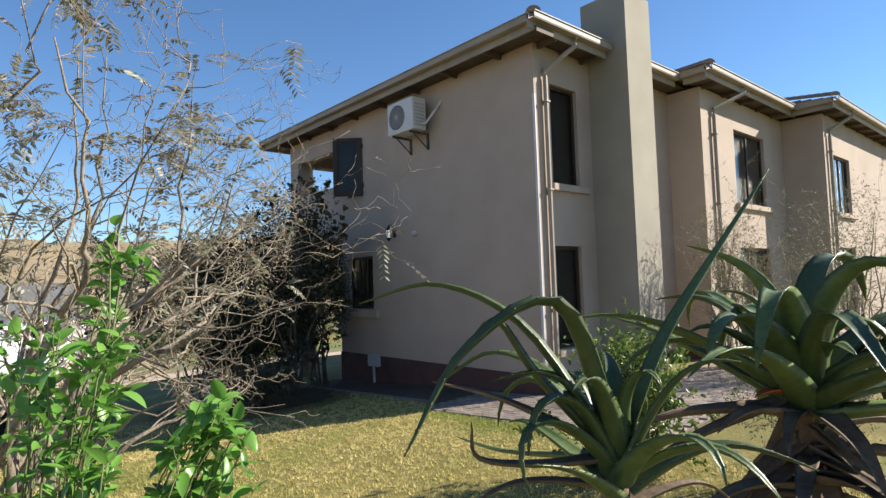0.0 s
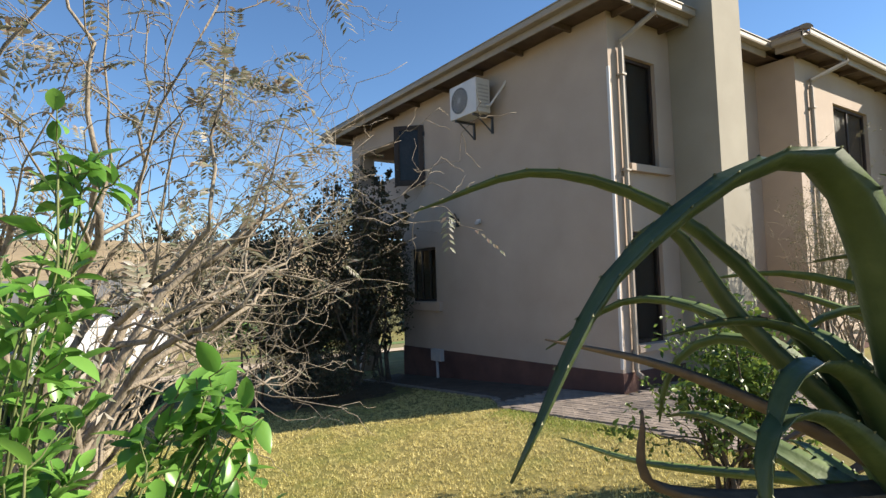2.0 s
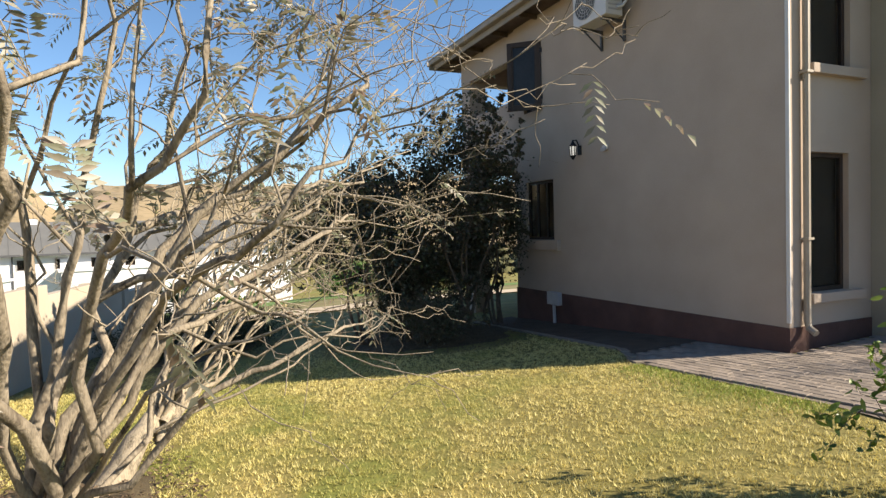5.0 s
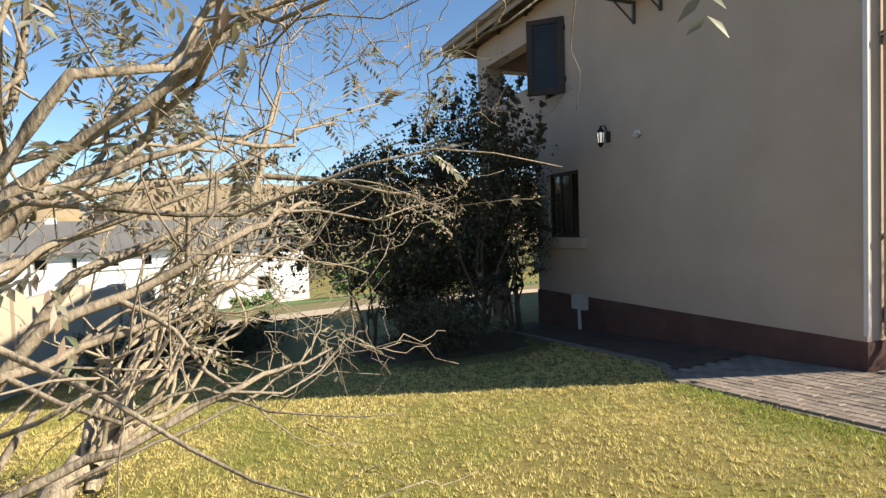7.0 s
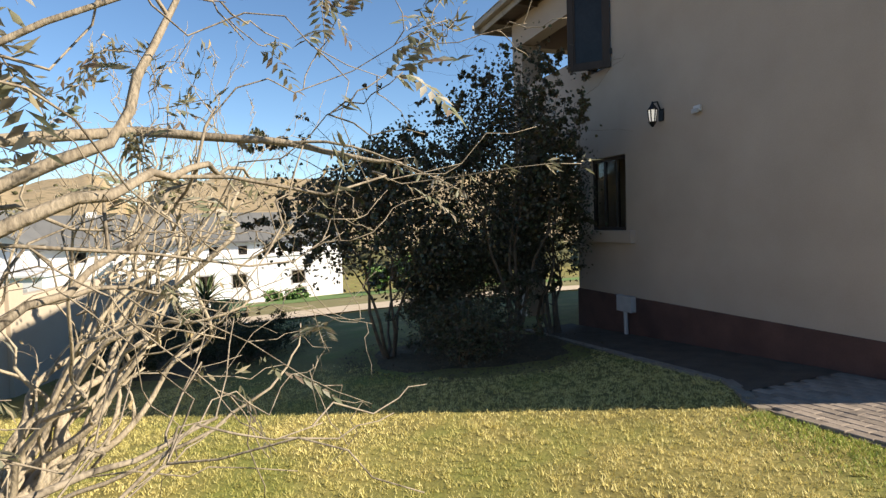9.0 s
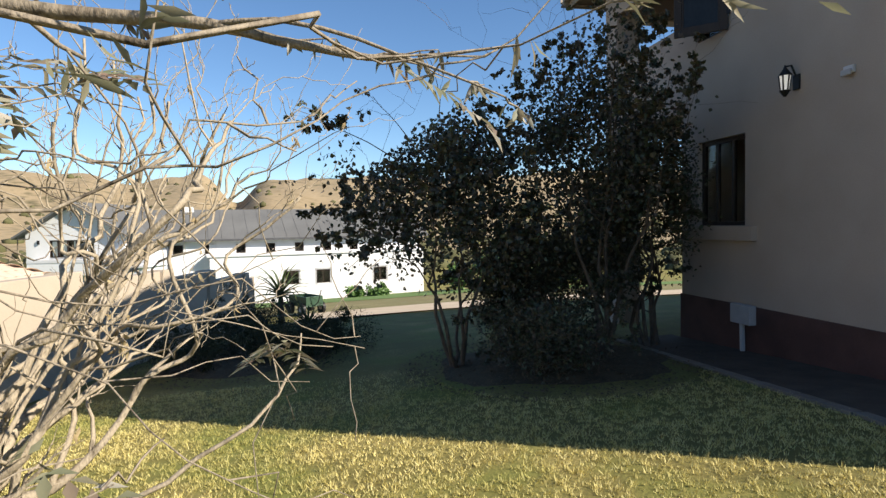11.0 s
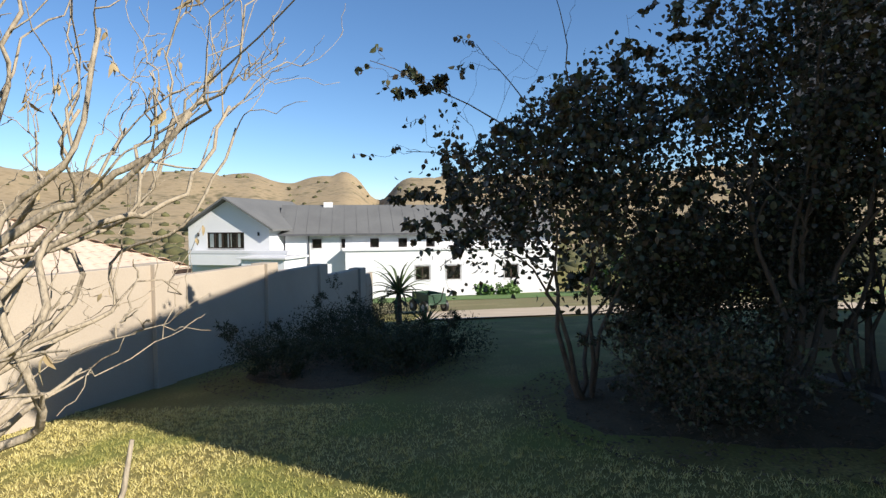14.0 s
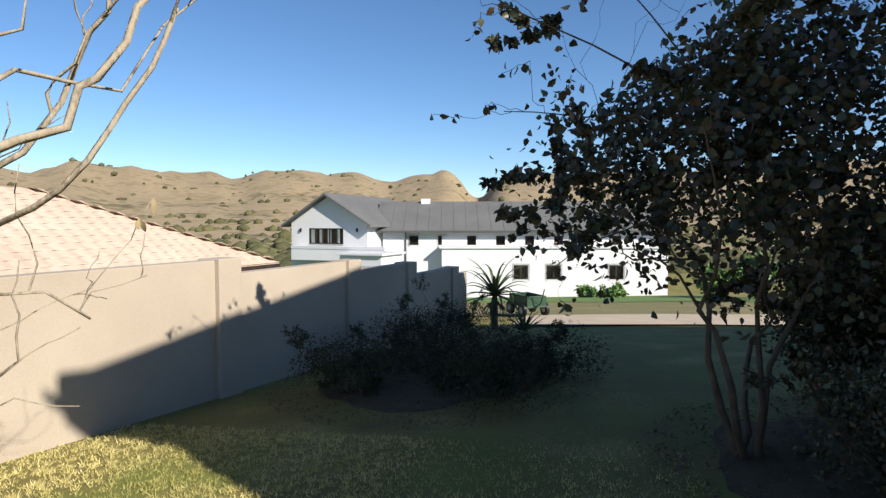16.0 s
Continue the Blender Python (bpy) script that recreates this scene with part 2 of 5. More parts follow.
def wall_panel(plane, at, thick, u0, u1, z0, z1, holes, name, material, parent, label=""):
    """A wall with real openings. plane 'y': lies in y = at .. at + thick and runs along x; 'x' likewise. holes: (u0, u1, z0, z1)."""
    bm = bmesh.new()
    us = sorted({u0, u1, *[h[0] for h in holes], *[h[1] for h in holes]})
    zs = sorted({z0, z1, *[h[2] for h in holes], *[h[3] for h in holes]})
    solid = lambda i, j: 0 <= i < len(us) - 1 and 0 <= j < len(zs) - 1 and not any(h[0] <= (us[i] + us[i + 1]) / 2 <= h[1] and h[2] <= (zs[j] + zs[j + 1]) / 2 <= h[3] for h in holes)
    verts = {}

    def v(i, j, k):
        if (i, j, k) not in verts:
            d = at + thick * k
            verts[i, j, k] = bm.verts.new((us[i], d, zs[j]) if plane == "y" else (d, us[i], zs[j]))
        return verts[i, j, k]

    for i in range(len(us) - 1):
        for j in range(len(zs) - 1):
            if not solid(i, j):
                continue
            for k in (0, 1):
                bm.faces.new((v(i, j, k), v(i + 1, j, k), v(i + 1, j + 1, k), v(i, j + 1, k)))
            for di, dj, a, b in ((-1, 0, (i, j), (i, j + 1)), (1, 0, (i + 1, j), (i + 1, j + 1)), (0, -1, (i, j), (i + 1, j)), (0, 1, (i, j + 1), (i + 1, j + 1))):
                if not solid(i + di, j + dj):
                    bm.faces.new((v(*a, 0), v(*b, 0), v(*b, 1), v(*a, 1)))
    bmesh.ops.recalc_face_normals(bm, faces=bm.faces)
    return part(name, bm, material, parent, label)


def window(parent, plane, at, inward, u0, u1, z0, z1, bars=1, sill=0.12, blind=True, cross=0):
    """A dark timber window in its opening: frame, mullions, panes, a plastered sill proud of the wall."""
    P = (lambda u, d, z: (u, at + inward * d, z)) if plane == "y" else (lambda u, d, z: (at + inward * d, u, z))

    def bx(u_a, u_b, d_a, d_b, z_a, z_b, bm, bevel=0.004):
        a, b = P(u_a, d_a, z_a), P(u_b, d_b, z_b)
        return box(min(a[0], b[0]), min(a[1], b[1]), z_a, max(a[0], b[0]), max(a[1], b[1]), z_b, bm, bevel)

    w = new("window")
    w.parent = parent
    fw = 0.055
    fr = bmesh.new()
    bx(u0, u0 + fw, 0.07, 0.13, z0, z1, fr)
    bx(u1 - fw, u1, 0.07, 0.13, z0, z1, fr)
    bx(u0 + fw, u1 - fw, 0.07, 0.13, z0, z0 + fw, fr)
    bx(u0 + fw, u1 - fw, 0.07, 0.13, z1 - fw, z1, fr)
    for i in range(1, bars + 1):
        u = u0 + (u1 - u0) * i / (bars + 1)
        bx(u - 0.025, u + 0.025, 0.075, 0.125, z0 + fw, z1 - fw, fr)
    for i in range(1, cross + 1):
        z = z0 + (z1 - z0) * i / (cross + 1)
        bx(u0 + fw, u1 - fw, 0.08, 0.12, z - 0.02, z + 0.02, fr)
    part("window_frame", fr, DARKWOOD, w, "dark brown timber frame")
    pane = bx(u0 + fw, u1 - fw, 0.095, 0.101, z0 + fw, z1 - fw, None, 0)
    p = part("pane", pane, GLASS, w)
    p.visible_shadow = False
    if sill:
        s = bx(u0 - 0.08, u1 + 0.22, -0.09, 0.06, z0 - sill, z0 - 0.002, bmesh.new(), 0.01)
        part("window_sill", s, PLASTER, w)
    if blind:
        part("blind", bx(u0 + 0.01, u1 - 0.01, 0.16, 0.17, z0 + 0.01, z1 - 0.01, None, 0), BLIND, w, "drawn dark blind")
    return w


house = thing("house", "two-storey beige plastered house with dark red plinth and tiled hip roof", "house")
ZB = -1.2
# main block
wall_panel("y", FRONT, T, -12.35, RIGHT, -0.06, TOP, [(-11.95, -10.94, 0.98, 2.18), (-11.95, -11.27, 3.62, 4.97)], "wall", PLASTER, house)
wall_panel("x", RIGHT - T, T, FRONT + T, 26.0, -0.06, TOP, [(7.88, 8.62, 0.34, 2.08), (7.9, 8.66, 3.14, 4.88)], "wall", PLASTER, house)
wall_panel("x", -12.35, T, FRONT + T, 26.0, -0.06, TOP, [(9.0, 11.0, 0.2, 2.2)], "wall", PLASTER, house)
wall_panel("y", 26.0, T, -12.35, RIGHT, -0.06, TOP, [], "wall", PLASTER, house)
part("floor_slab", box(-12.1, 7.72, 2.62, -6.34, 25.9, 2.8), PLASTER, house)
part("floor_slab", box(-12.1, 7.72, -0.2, -6.34, 25.9, -0.02), PLASTER, house)
part("loft_floor", box(-12.34, 7.5, TOP + 0.003, -6.1, 26.2, TOP + 0.05), PLASTER, house)
# plinth, a little proud of the wall
pl = bmesh.new()
box(-12.37, FRONT - 0.015, ZB, RIGHT + 0.015, FRONT + 0.3, -0.063, pl)
part("plinth", pl, PLINTH, house, "dark red painted brick plinth")
part("plinth", box(RIGHT - 0.3, FRONT + 0.303, ZB, RIGHT + 0.015, 26.2, -0.063), PLINTH, house, "dark red painted brick plinth")
part("plinth", box(-12.37, FRONT + 0.303, ZB, -12.05, 26.2, -0.063), PLINTH, house, "dark red painted brick plinth")

window(house, "y", FRONT, 1, -11.95, -10.94, 0.98, 2.18, 2, 0.2, False)
window(house, "y", FRONT, 1, -11.95, -11.27, 3.62, 4.97, 0, 0, True)
window(house, "x", RIGHT, -1, 7.88, 8.62, 0.34, 2.08, 0)
window(house, "x", RIGHT, -1, 7.9, 8.66, 3.14, 4.88, 0)


def open_casement():
    """The dark timber sash of the upper window, swung out on its hinges."""
    w = new("window_casement")
    w.parent = house
    m = Matrix.Translation((-11.25, FRONT - 0.03, 3.6)) @ pose(0, 0, 0, 0, 0, 227.5)
    width, high, d = 0.68, 1.37, 0.05
    fr = bmesh.new()
    for a in ((0.0, -d, 0.0, 0.1, 0.0, high), (width - 0.1, -d, 0.0, width, 0.0, high), (0.1, -d, 0.0, width - 0.1, 0.0, 0.12), (0.1, -d, high - 0.1, width - 0.1, 0.0, high)):
        box(*a, fr, 0.006, m)
    part("sash", fr, DARKWOOD, w, "dark stained timber sash")
    bead = bmesh.new()
    for a in ((0.1, -d + 0.01, 0.12, 0.125, -0.01, high - 0.1), (width - 0.125, -d + 0.01, 0.12, width - 0.1, -0.01, high - 0.1)):
        box(*a, bead, 0.003, m)
    part("glazing_bead", bead, DARKWOOD, w)
    part("pane", box(0.1, -0.03, 0.12, width - 0.1, -0.024, high - 0.1, None, 0, m), DARKGLASS, w)
    for z in (0.2, high - 0.25):
        part("hinge", box(-0.03, -0.02, z, 0.02, 0.008, z + 0.09, None, 0.003, m), BLACKIRON, w)
    part("stay", tube([m @ Vector((0.45, -0.02, 0.02)), Vector((-11.8, FRONT + 0.08, 3.66))], 0.008, 6), BLACKIRON, w)


open_casement()

# balcony bay at the far end
part("balcony_slab", box(-14.95, FRONT, 2.7, -12.355, 11.2, 2.95), PLASTER, house)
part("column", box(-14.9, FRONT + 0.002, ZB - 0.3, -14.45, FRONT + 0.45, 4.9, None, 0.01), PLASTER, house)
part("column", box(-14.9, 10.7, ZB - 0.3, -14.45, 11.15, 4.9, None, 0.01), PLASTER, house)
part("beam", box(-14.9, FRONT, 4.902, -12.352, FRONT + 0.3, TOP), PLASTER, house)
part("beam", box(-14.9, FRONT + 0.302, 4.902, -14.6, 11.2, TOP), PLASTER, house)
part("beam", box(-14.598, 10.9, 4.902, -12.352, 11.2, TOP), PLASTER, house)
part("parapet", box(-14.88, FRONT + 0.03, 2.953, -12.352, FRONT + 0.2, 4.0), PLASTER, house)
part("ceiling_board", box(-14.9, FRONT, TOP + 0.003, -12.352, 11.2, TOP + 0.05), EAVEWOOD, house)

# chimney breast
ch = bmesh.new()
box(RIGHT + 0.003, 9.08, ZB, -5.28, 9.92, 5.4, ch)
box(-6.2, 9.08, 5.4, -5.28, 9.92, 6.62, ch)
part("chimney", ch, CHIMNEYPAINT, house, "grey-olive rendered chimney")

# projecting wings along the flank
W2, W3 = -5.36, -4.42
wall_panel("y", 12.0, T, RIGHT + 0.002, W2, -0.06, TOP, [], "wall", PLASTER, house)
wall_panel("x", W2 - T, T, 12.232, 16.64, -0.06, TOP, [(13.6, 15.35, 3.1, 4.8), (13.6, 15.35, 0.3, 2.1)], "wall", PLASTER, house)
wall_panel("y", 16.66, T, RIGHT + 0.002, W3, -0.06, TOP, [], "wall", PLASTER, house)
wall_panel("x", W3 - T, T, 16.892, 25.0, -0.06, TOP, [(17.35, 18.75, 3.0, 4.5), (17.35, 18.75, 0.3, 2.1)], "wall", PLASTER, house)
wall_panel("y", 24.77, T, RIGHT + 0.002, W3 - T - 0.002, -0.06, TOP, [], "wall", PLASTER, house)
part("plinth", box(RIGHT + 0.02, 11.985, ZB, W2 + 0.015, 16.64, -0.066), PLINTH, house)
part("plinth", box(RIGHT + 0.02, 16.645, ZB, W3 + 0.015, 25.0, -0.066), PLINTH, house)
for a, b, wx, za, zb in ((13.6, 15.35, W2, 3.1, 4.8), (17.35, 18.75, W3, 3.0, 4.5)):
    window(house, "x", wx, -1, a, b, za, zb, 1)
    window(house, "x", wx, -1, a, b, 0.3, 2.1, 1)


# roofs
EAVE, SLOPE = 5.67, 0.40


def hip_roof(x0, y0, x1, y1, ez, slope, name="roof", hips=("a", "b", "c", "d")):
    """A hip roof as one solid over a rectangle of eaves, with tile courses as shallow steps."""
    bm = bmesh.new()
    half = min(x1 - x0, y1 - y0) / 2
    rows = max(3, int(half / 0.33))
    prev = None
    first = None
    for r in range(rows + 1):
        k = half * r / rows
        for lift in ((0.0, 0.028) if r < rows else (0.0,)):
            z = ez + k * slope + lift
            ring = [bm.verts.new(p) for p in ((x0 + k, y0 + k, z), (x1 - k, y0 + k, z), (x1 - k, y1 - k, z), (x0 + k, y1 - k, z))]
            if prev is None:
                first = ring
            else:
                for i in range(4):
                    bm.faces.new((prev[i], prev[(i + 1) % 4], ring[(i + 1) % 4], ring[i]))
            prev = ring
    bm.faces.new(prev)
    bm.faces.new(first[::-1])
    bmesh.ops.remove_doubles(bm, verts=bm.verts, dist=0.0005)
    return part(name, bm, ROOFTILE, house, "brown-grey concrete tile hip roof")


def ridge_caps(a, b, parent):
    """Half-round cap tiles, each its own piece, along a hip."""
    a, b = Vector(a), Vector(b)
    n = int((b - a).length / 0.36)
    d = (b - a).normalized()
    side = d.cross(Vector((0, 0, 1))).normalized()
    up = side.cross(d)
    bm = bmesh.new()
    k = 6
    ends = []
    for s, r in ((0.0, 0.12), (0.4, 0.105)):
        ends.append([bm.verts.new(d * s + side * math.cos(math.pi * i / k) * r + up * (math.sin(math.pi * i / k) * r * 0.8)) for i in range(k + 1)])
    for i in range(k):
        bm.faces.new((ends[0][i], ends[0][i + 1], ends[1][i + 1], ends[1][i]))
    bm.faces.new(ends[0])
    bm.faces.new(ends[1][::-1])
    me = bpy.data.meshes.new("ridge_tile")
    bm.to_mesh(me)
    bm.free()
    me.materials.append(ROOFTILE)
    for i in range(n):
        o = new("ridge_tile", me)
        o.location = a + d * (0.36 * i)
        o.parent = parent


def gutter_run(a, b, out, name="gutter"):
    """A square-section gutter on a fascia board from a to b (same height); out: the way it faces."""
    a, b, out = Vector(a), Vector(b), Vector(out)
    z = Vector((0, 0, 1))
    prof = [(-0.13, -0.10), (-0.01, -0.10), (0.0, -0.075), (0.0, 0.0), (0.018, 0.004), (0.018, 0.018), (-0.006, 0.018), (-0.012, 0.0), (-0.02, -0.085), (-0.12, -0.085), (-0.12, 0.012), (-0.13, 0.012)]
    bm = prism([a + out * p + z * q for p, q in prof], b - a)
    g = part(name, bm, GUTTER, house, "beige painted metal gutter")
    fb = prism([a + out * p + z * q for p, q in ((-0.16, -0.22), (-0.134, -0.22), (-0.134, 0.0), (-0.16, 0.0))], b - a)
    part("fascia", fb, GUTTER, house)
    return g


X0, X1, Y0, Y1 = -15.78, -5.54, 6.9, 27.0
roof = hip_roof(X0 + 0.1, Y0 + 0.1, X1 - 0.1, Y1 - 0.1, EAVE, SLOPE)
part("soffit", box(X0 + 0.17, Y0 + 0.17, TOP + 0.06, X1 - 0.17, Y1 - 0.17, TOP + 0.085), EAVEWOOD, house, "dark timber soffit")
gutter_run((X0 + 0.13, Y0, EAVE), (X1 - 0.13, Y0, EAVE), (0, -1, 0))
gutter_run((X1, Y0, EAVE), (X1, 9.05, EAVE), (1, 0, 0))
gutter_run((X1, 9.95, EAVE), (X1, 11.6, EAVE), (1, 0, 0))
gutter_run((X0, Y0, EAVE), (X0, Y1, EAVE), (-1, 0, 0))
for wx, ya, yb in ((W2, 12.0, 16.1), (W3, 16.66, 25.0)):
    ex, e0, e1 = wx + 0.52, ya - 0.52, yb + 0.4
    hip_roof(-9.6, e0 + 0.1, ex - 0.1, e1 - 0.1, EAVE + 0.004, 0.36)
    part("soffit", box(RIGHT + 0.57, e0 + 0.17, TOP + 0.055, ex - 0.17, e1 - 0.17, TOP + 0.08), EAVEWOOD, house)
    gutter_run((ex, e0, EAVE), (ex, e1, EAVE), (1, 0, 0))
    gutter_run((X1 + 0.03, e0, EAVE), (ex - 0.13, e0, EAVE), (0, -1, 0))
    h = min(ex + 9.6 - 0.2, e1 - e0 - 0.2) / 2
    ridge_caps((ex - 0.1, e0 + 0.1, EAVE + 0.06), (ex - 0.1 - h, e0 + 0.1 + h, EAVE + 0.06 + h * 0.36), roof)
ridge_caps((X1 - 0.1, Y0 + 0.1, EAVE + 0.05), (X1 - 2.6, Y0 + 2.6, EAVE + 1.05), roof)
# rafter ends under the eaves
for i in range(9):
    x = X0 + 0.9 + i * 1.15
    part("rafter_end", box(x, Y0 + 0.15, TOP - 0.04, x + 0.05, FRONT - 0.005, TOP + 0.055), EAVEWOOD, house)
for i in range(3):
    y = 7.6 + i * 0.6
    part("rafter_end", box(RIGHT + 0.005, y, TOP - 0.04, X1 - 0.16, y + 0.05, TOP + 0.055), EAVEWOOD, house)
for wx, ya, n in ((W2, 12.1, 5), (W3, 16.8, 8)):
    for i in range(n):
        y = ya + i * 0.95
        part("rafter_end", box(wx + 0.005, y, TOP - 0.04, wx + 0.36, y + 0.05, TOP + 0.05), EAVEWOOD, house)


def downpipe(x, y, gx, gy, bottom):
    """A square downpipe with a swan neck from the gutter back to the wall and a shoe at the foot."""
    path = [(gx, gy, EAVE - 0.09), (gx, gy, EAVE - 0.24), (x, y, EAVE - 0.62), (x, y, EAVE - 0.75), (x, y, bottom + 0.12), (x + 0.02, y, bottom + 0.05), (x + 0.12, y - 0.02, bottom)]
    d = part("downpipe", tube(path, 0.042, 8), GUTTER, house, "beige painted downpipe")
    for z in (1.0, 3.0, 4.5):
        part("clip", box(x - 0.055, y - 0.055, z, x + 0.055, y + 0.055, z + 0.03, None, 0.004), GUTTER, d)


downpipe(RIGHT + 0.06, 7.72, X1 - 0.07, 8.05, -0.12)
downpipe(W2 + 0.06, 12.5, W2 + 0.45, 13.2, 0.05)
downpipe(W3 + 0.06, 16.95, W3 + 0.45, 17.5, 0.05)
# White strip added for the sunlight that catches the wall's corner edge.
part("corner_sun_strip", box(RIGHT - 0.02, FRONT - 0.03, 0.0, RIGHT + 0.03, FRONT - 0.002, 4.62, None, 0.008), METAL_W, house, "white strip standing in for the sunlit wall corner")


# ---------------------------------------------------------------- on the house wall
def air_conditioner():
    a = thing("air_conditioner", "white outdoor air-conditioner unit on wall brackets under the eaves", "air conditioner")
    x0, x1, y0, y1, z0, z1 = -9.55, -8.72, 6.98, 7.32, 4.55, 5.2
    part("body", box(x0, y0, z0, x1, y1, z1, None, 0.018), METAL_W, a)
    cx, cz, r = x0 + 0.32, (z0 + z1) / 2, 0.25
    g = bmesh.new()
    for k in range(1, 6):
        rr = r * k / 5
        pts = [(cx + rr * math.cos(2 * math.pi * i / 24), y0 - 0.012, cz + rr * math.sin(2 * math.pi * i / 24)) for i in range(25)]
        tube(pts, 0.006, 4, g)
    for k in range(8):
        c, s = math.cos(math.pi * k / 8), math.sin(math.pi * k / 8)
        tube([(cx - r * c, y0 - 0.012, cz - r * s), (cx + r * c, y0 - 0.012, cz + r * s)], 0.005, 4, g)
    part("fan_grille", g, GREYPLASTIC, a, "round grey fan grille")
    d = bmesh.new()
    bmesh.ops.create_cone(d, cap_ends=True, segments=28, radius1=r, radius2=r, depth=0.01, matrix=pose(cx, y0 - 0.004, cz, 90))
    part("fan_opening", d, DARKGRILLE, a, "dark fan opening")
    for i in range(7):
        part("vent_slat", box(x1, y0 + 0.05, z0 + 0.08 + i * 0.07, x1 + 0.008, y1 - 0.05, z0 + 0.105 + i * 0.07), GREYPLASTIC, a)
    for x in (x0 + 0.12, x1 - 0.15):
        b = bmesh.new()
        box(x, y0 + 0.02, z0 - 0.045, x + 0.04, FRONT - 0.002, z0 - 0.004, b)
        box(x, FRONT - 0.04, z0 - 0.34, x + 0.04, FRONT - 0.002, z0 - 0.046, b)
        tube([(x + 0.02, y0 + 0.1, z0 - 0.03), (x + 0.02, FRONT - 0.03, z0 - 0.32)], 0.014, 6, b)
        part("bracket", b, DARKGRILLE, a, "dark steel bracket")
    part("pipe", tube([(x1 + 0.01, 7.2, 4.68), (x1 + 0.1, 7.22, 4.66), (x1 + 0.22, 7.4, 4.95), (x1 + 0.27, FRONT + 0.02, 5.12)], 0.022, 8), METAL_W, a, "insulated pipe into the wall")


air_conditioner()


def wall_lantern():
    a = thing("wall_lantern", "black iron wall lantern with frosted glass panes", "lamp")
    x, y, z0, z1 = -10.08, FRONT - 0.16, 2.48, 2.7
    n = 6
    ring = lambda r, z: [(x + r * math.cos(2 * math.pi * k / n), y + r * math.sin(2 * math.pi * k / n), z) for k in range(n)]
    for k in range(n):
        a0, a1, b0, b1 = ring(0.042, z0 + 0.03)[k], ring(0.042, z0 + 0.03)[(k + 1) % n], ring(0.062, z1 - 0.02)[k], ring(0.062, z1 - 0.02)[(k + 1) % n]
        bm = bmesh.new()
        bm.faces.new([bm.verts.new(p) for p in (a0, a1, b1, b0)])
        bmesh.ops.solidify(bm, geom=bm.faces[:], thickness=0.003)
        part("pane", bm, LAMPGLASS, a)
        part("bar", tube([a0, b0], 0.009, 5), BLACKIRON, a)
    cap = bmesh.new()
    bmesh.ops.create_cone(cap, cap_ends=True, segments=n, radius1=0.082, radius2=0.015, depth=0.09, matrix=pose(x, y, z1 + 0.025))
    part("cap", cap, BLACKIRON, a)
    foot = bmesh.new()
    bmesh.ops.create_cone(foot, cap_ends=True, segments=n, radius1=0.015, radius2=0.065, depth=0.07, matrix=pose(x, y, z0))
    part("foot", foot, BLACKIRON, a)
    part("finial", tube([(x, y, z1 + 0.06), (x, y, z1 + 0.1)], [0.02, 0.008], 8), BLACKIRON, a)
    part("arm", tube([(x, y, z1 + 0.08), (x, y + 0.08, z1 + 0.1), (x, FRONT - 0.02, z1 - 0.02)], 0.012, 8), BLACKIRON, a)
    part("back_plate", box(x - 0.05, FRONT - 0.022, z0 + 0.05, x + 0.05, FRONT - 0.001, z1, None, 0.006), BLACKIRON, a)


wall_lantern()
sensor = thing("alarm_sensor", "small white motion sensor on the plaster wall", "sensor")
part("base", box(-9.43, FRONT - 0.04, 2.53, -9.31, FRONT - 0.001, 2.61, None, 0.012), METAL_W, sensor)
part("lens", box(-9.43, FRONT - 0.075, 2.505, -9.31, FRONT - 0.045, 2.57, None, 0.015), GREYPLASTIC, sensor, "grey lens")
ub = thing("utility_box", "grey cable box with a pipe on the plinth", "utility box")
part("box", box(-11.07, FRONT - 0.12, -0.29, -10.7, FRONT - 0.017, -0.04, None, 0.012), GREYPLASTIC, ub)
part("pipe", tube([(-10.9, FRONT - 0.07, -0.28), (-10.88, FRONT - 0.07, ground_z(-11, 7.3) - 0.05)], 0.032, 8), GREYPLASTIC, ub)

# ---------------------------------------------------------------- boundary wall
WD = Vector((-1, 0.175, 0)).normalized()
WN = Vector((-WD.y, WD.x, 0))


def wall_y(x):
    return -1.5 - 0.175 * (x + 13.3)


bw = tagged(new("boundary_wall"), "beige plastered boundary wall stepping down between pillars", "wall", kind="structure")
PX = [6.0, 3.2, 0.4, -2.3, -5.0, -7.7, -10.4, -13.1, -15.8, -17.87, -20.1]
PT = [1.1, 1.05, 1.0, 0.9, 0.8, 0.64, 0.47, 0.29, 0.12, -0.13]
ang = math.degrees(math.atan2(WD.y, WD.x))
for i, (xa, xb) in enumerate(zip(PX, PX[1:])):
    a, b = Vector((xa, wall_y(xa), 0)), Vector((xb, wall_y(xb), 0))
    ln = (b - a).length
    gz = ground_z(xb, wall_y(xb)) - 0.4
    m = Matrix.Translation(a) @ pose(0, 0, 0, 0, 0, ang)
    part("wall_panel", box(0.18, -0.1, gz, ln - 0.18, 0.1, PT[i], None, 0.008, m), WALLPAINT, bw)
for i, x in enumerate(PX):
    top = (PT[i - 1] if i else 1.2) + 0.015
    m = Matrix.Translation((x, wall_y(x), 0)) @ pose(0, 0, 0, 0, 0, ang)
    part("pillar", box(-0.18, -0.16, ground_z(x, wall_y(x)) - 0.4, 0.18, 0.16, top, None, 0.012, m), WALLPAINT, bw)
# return wall beyond the last pillar
part("wall_panel", box(-21.5, -0.32, -2.4, -20.6, -0.18, -0.34, None, 0.008), WALLPAINT, bw)


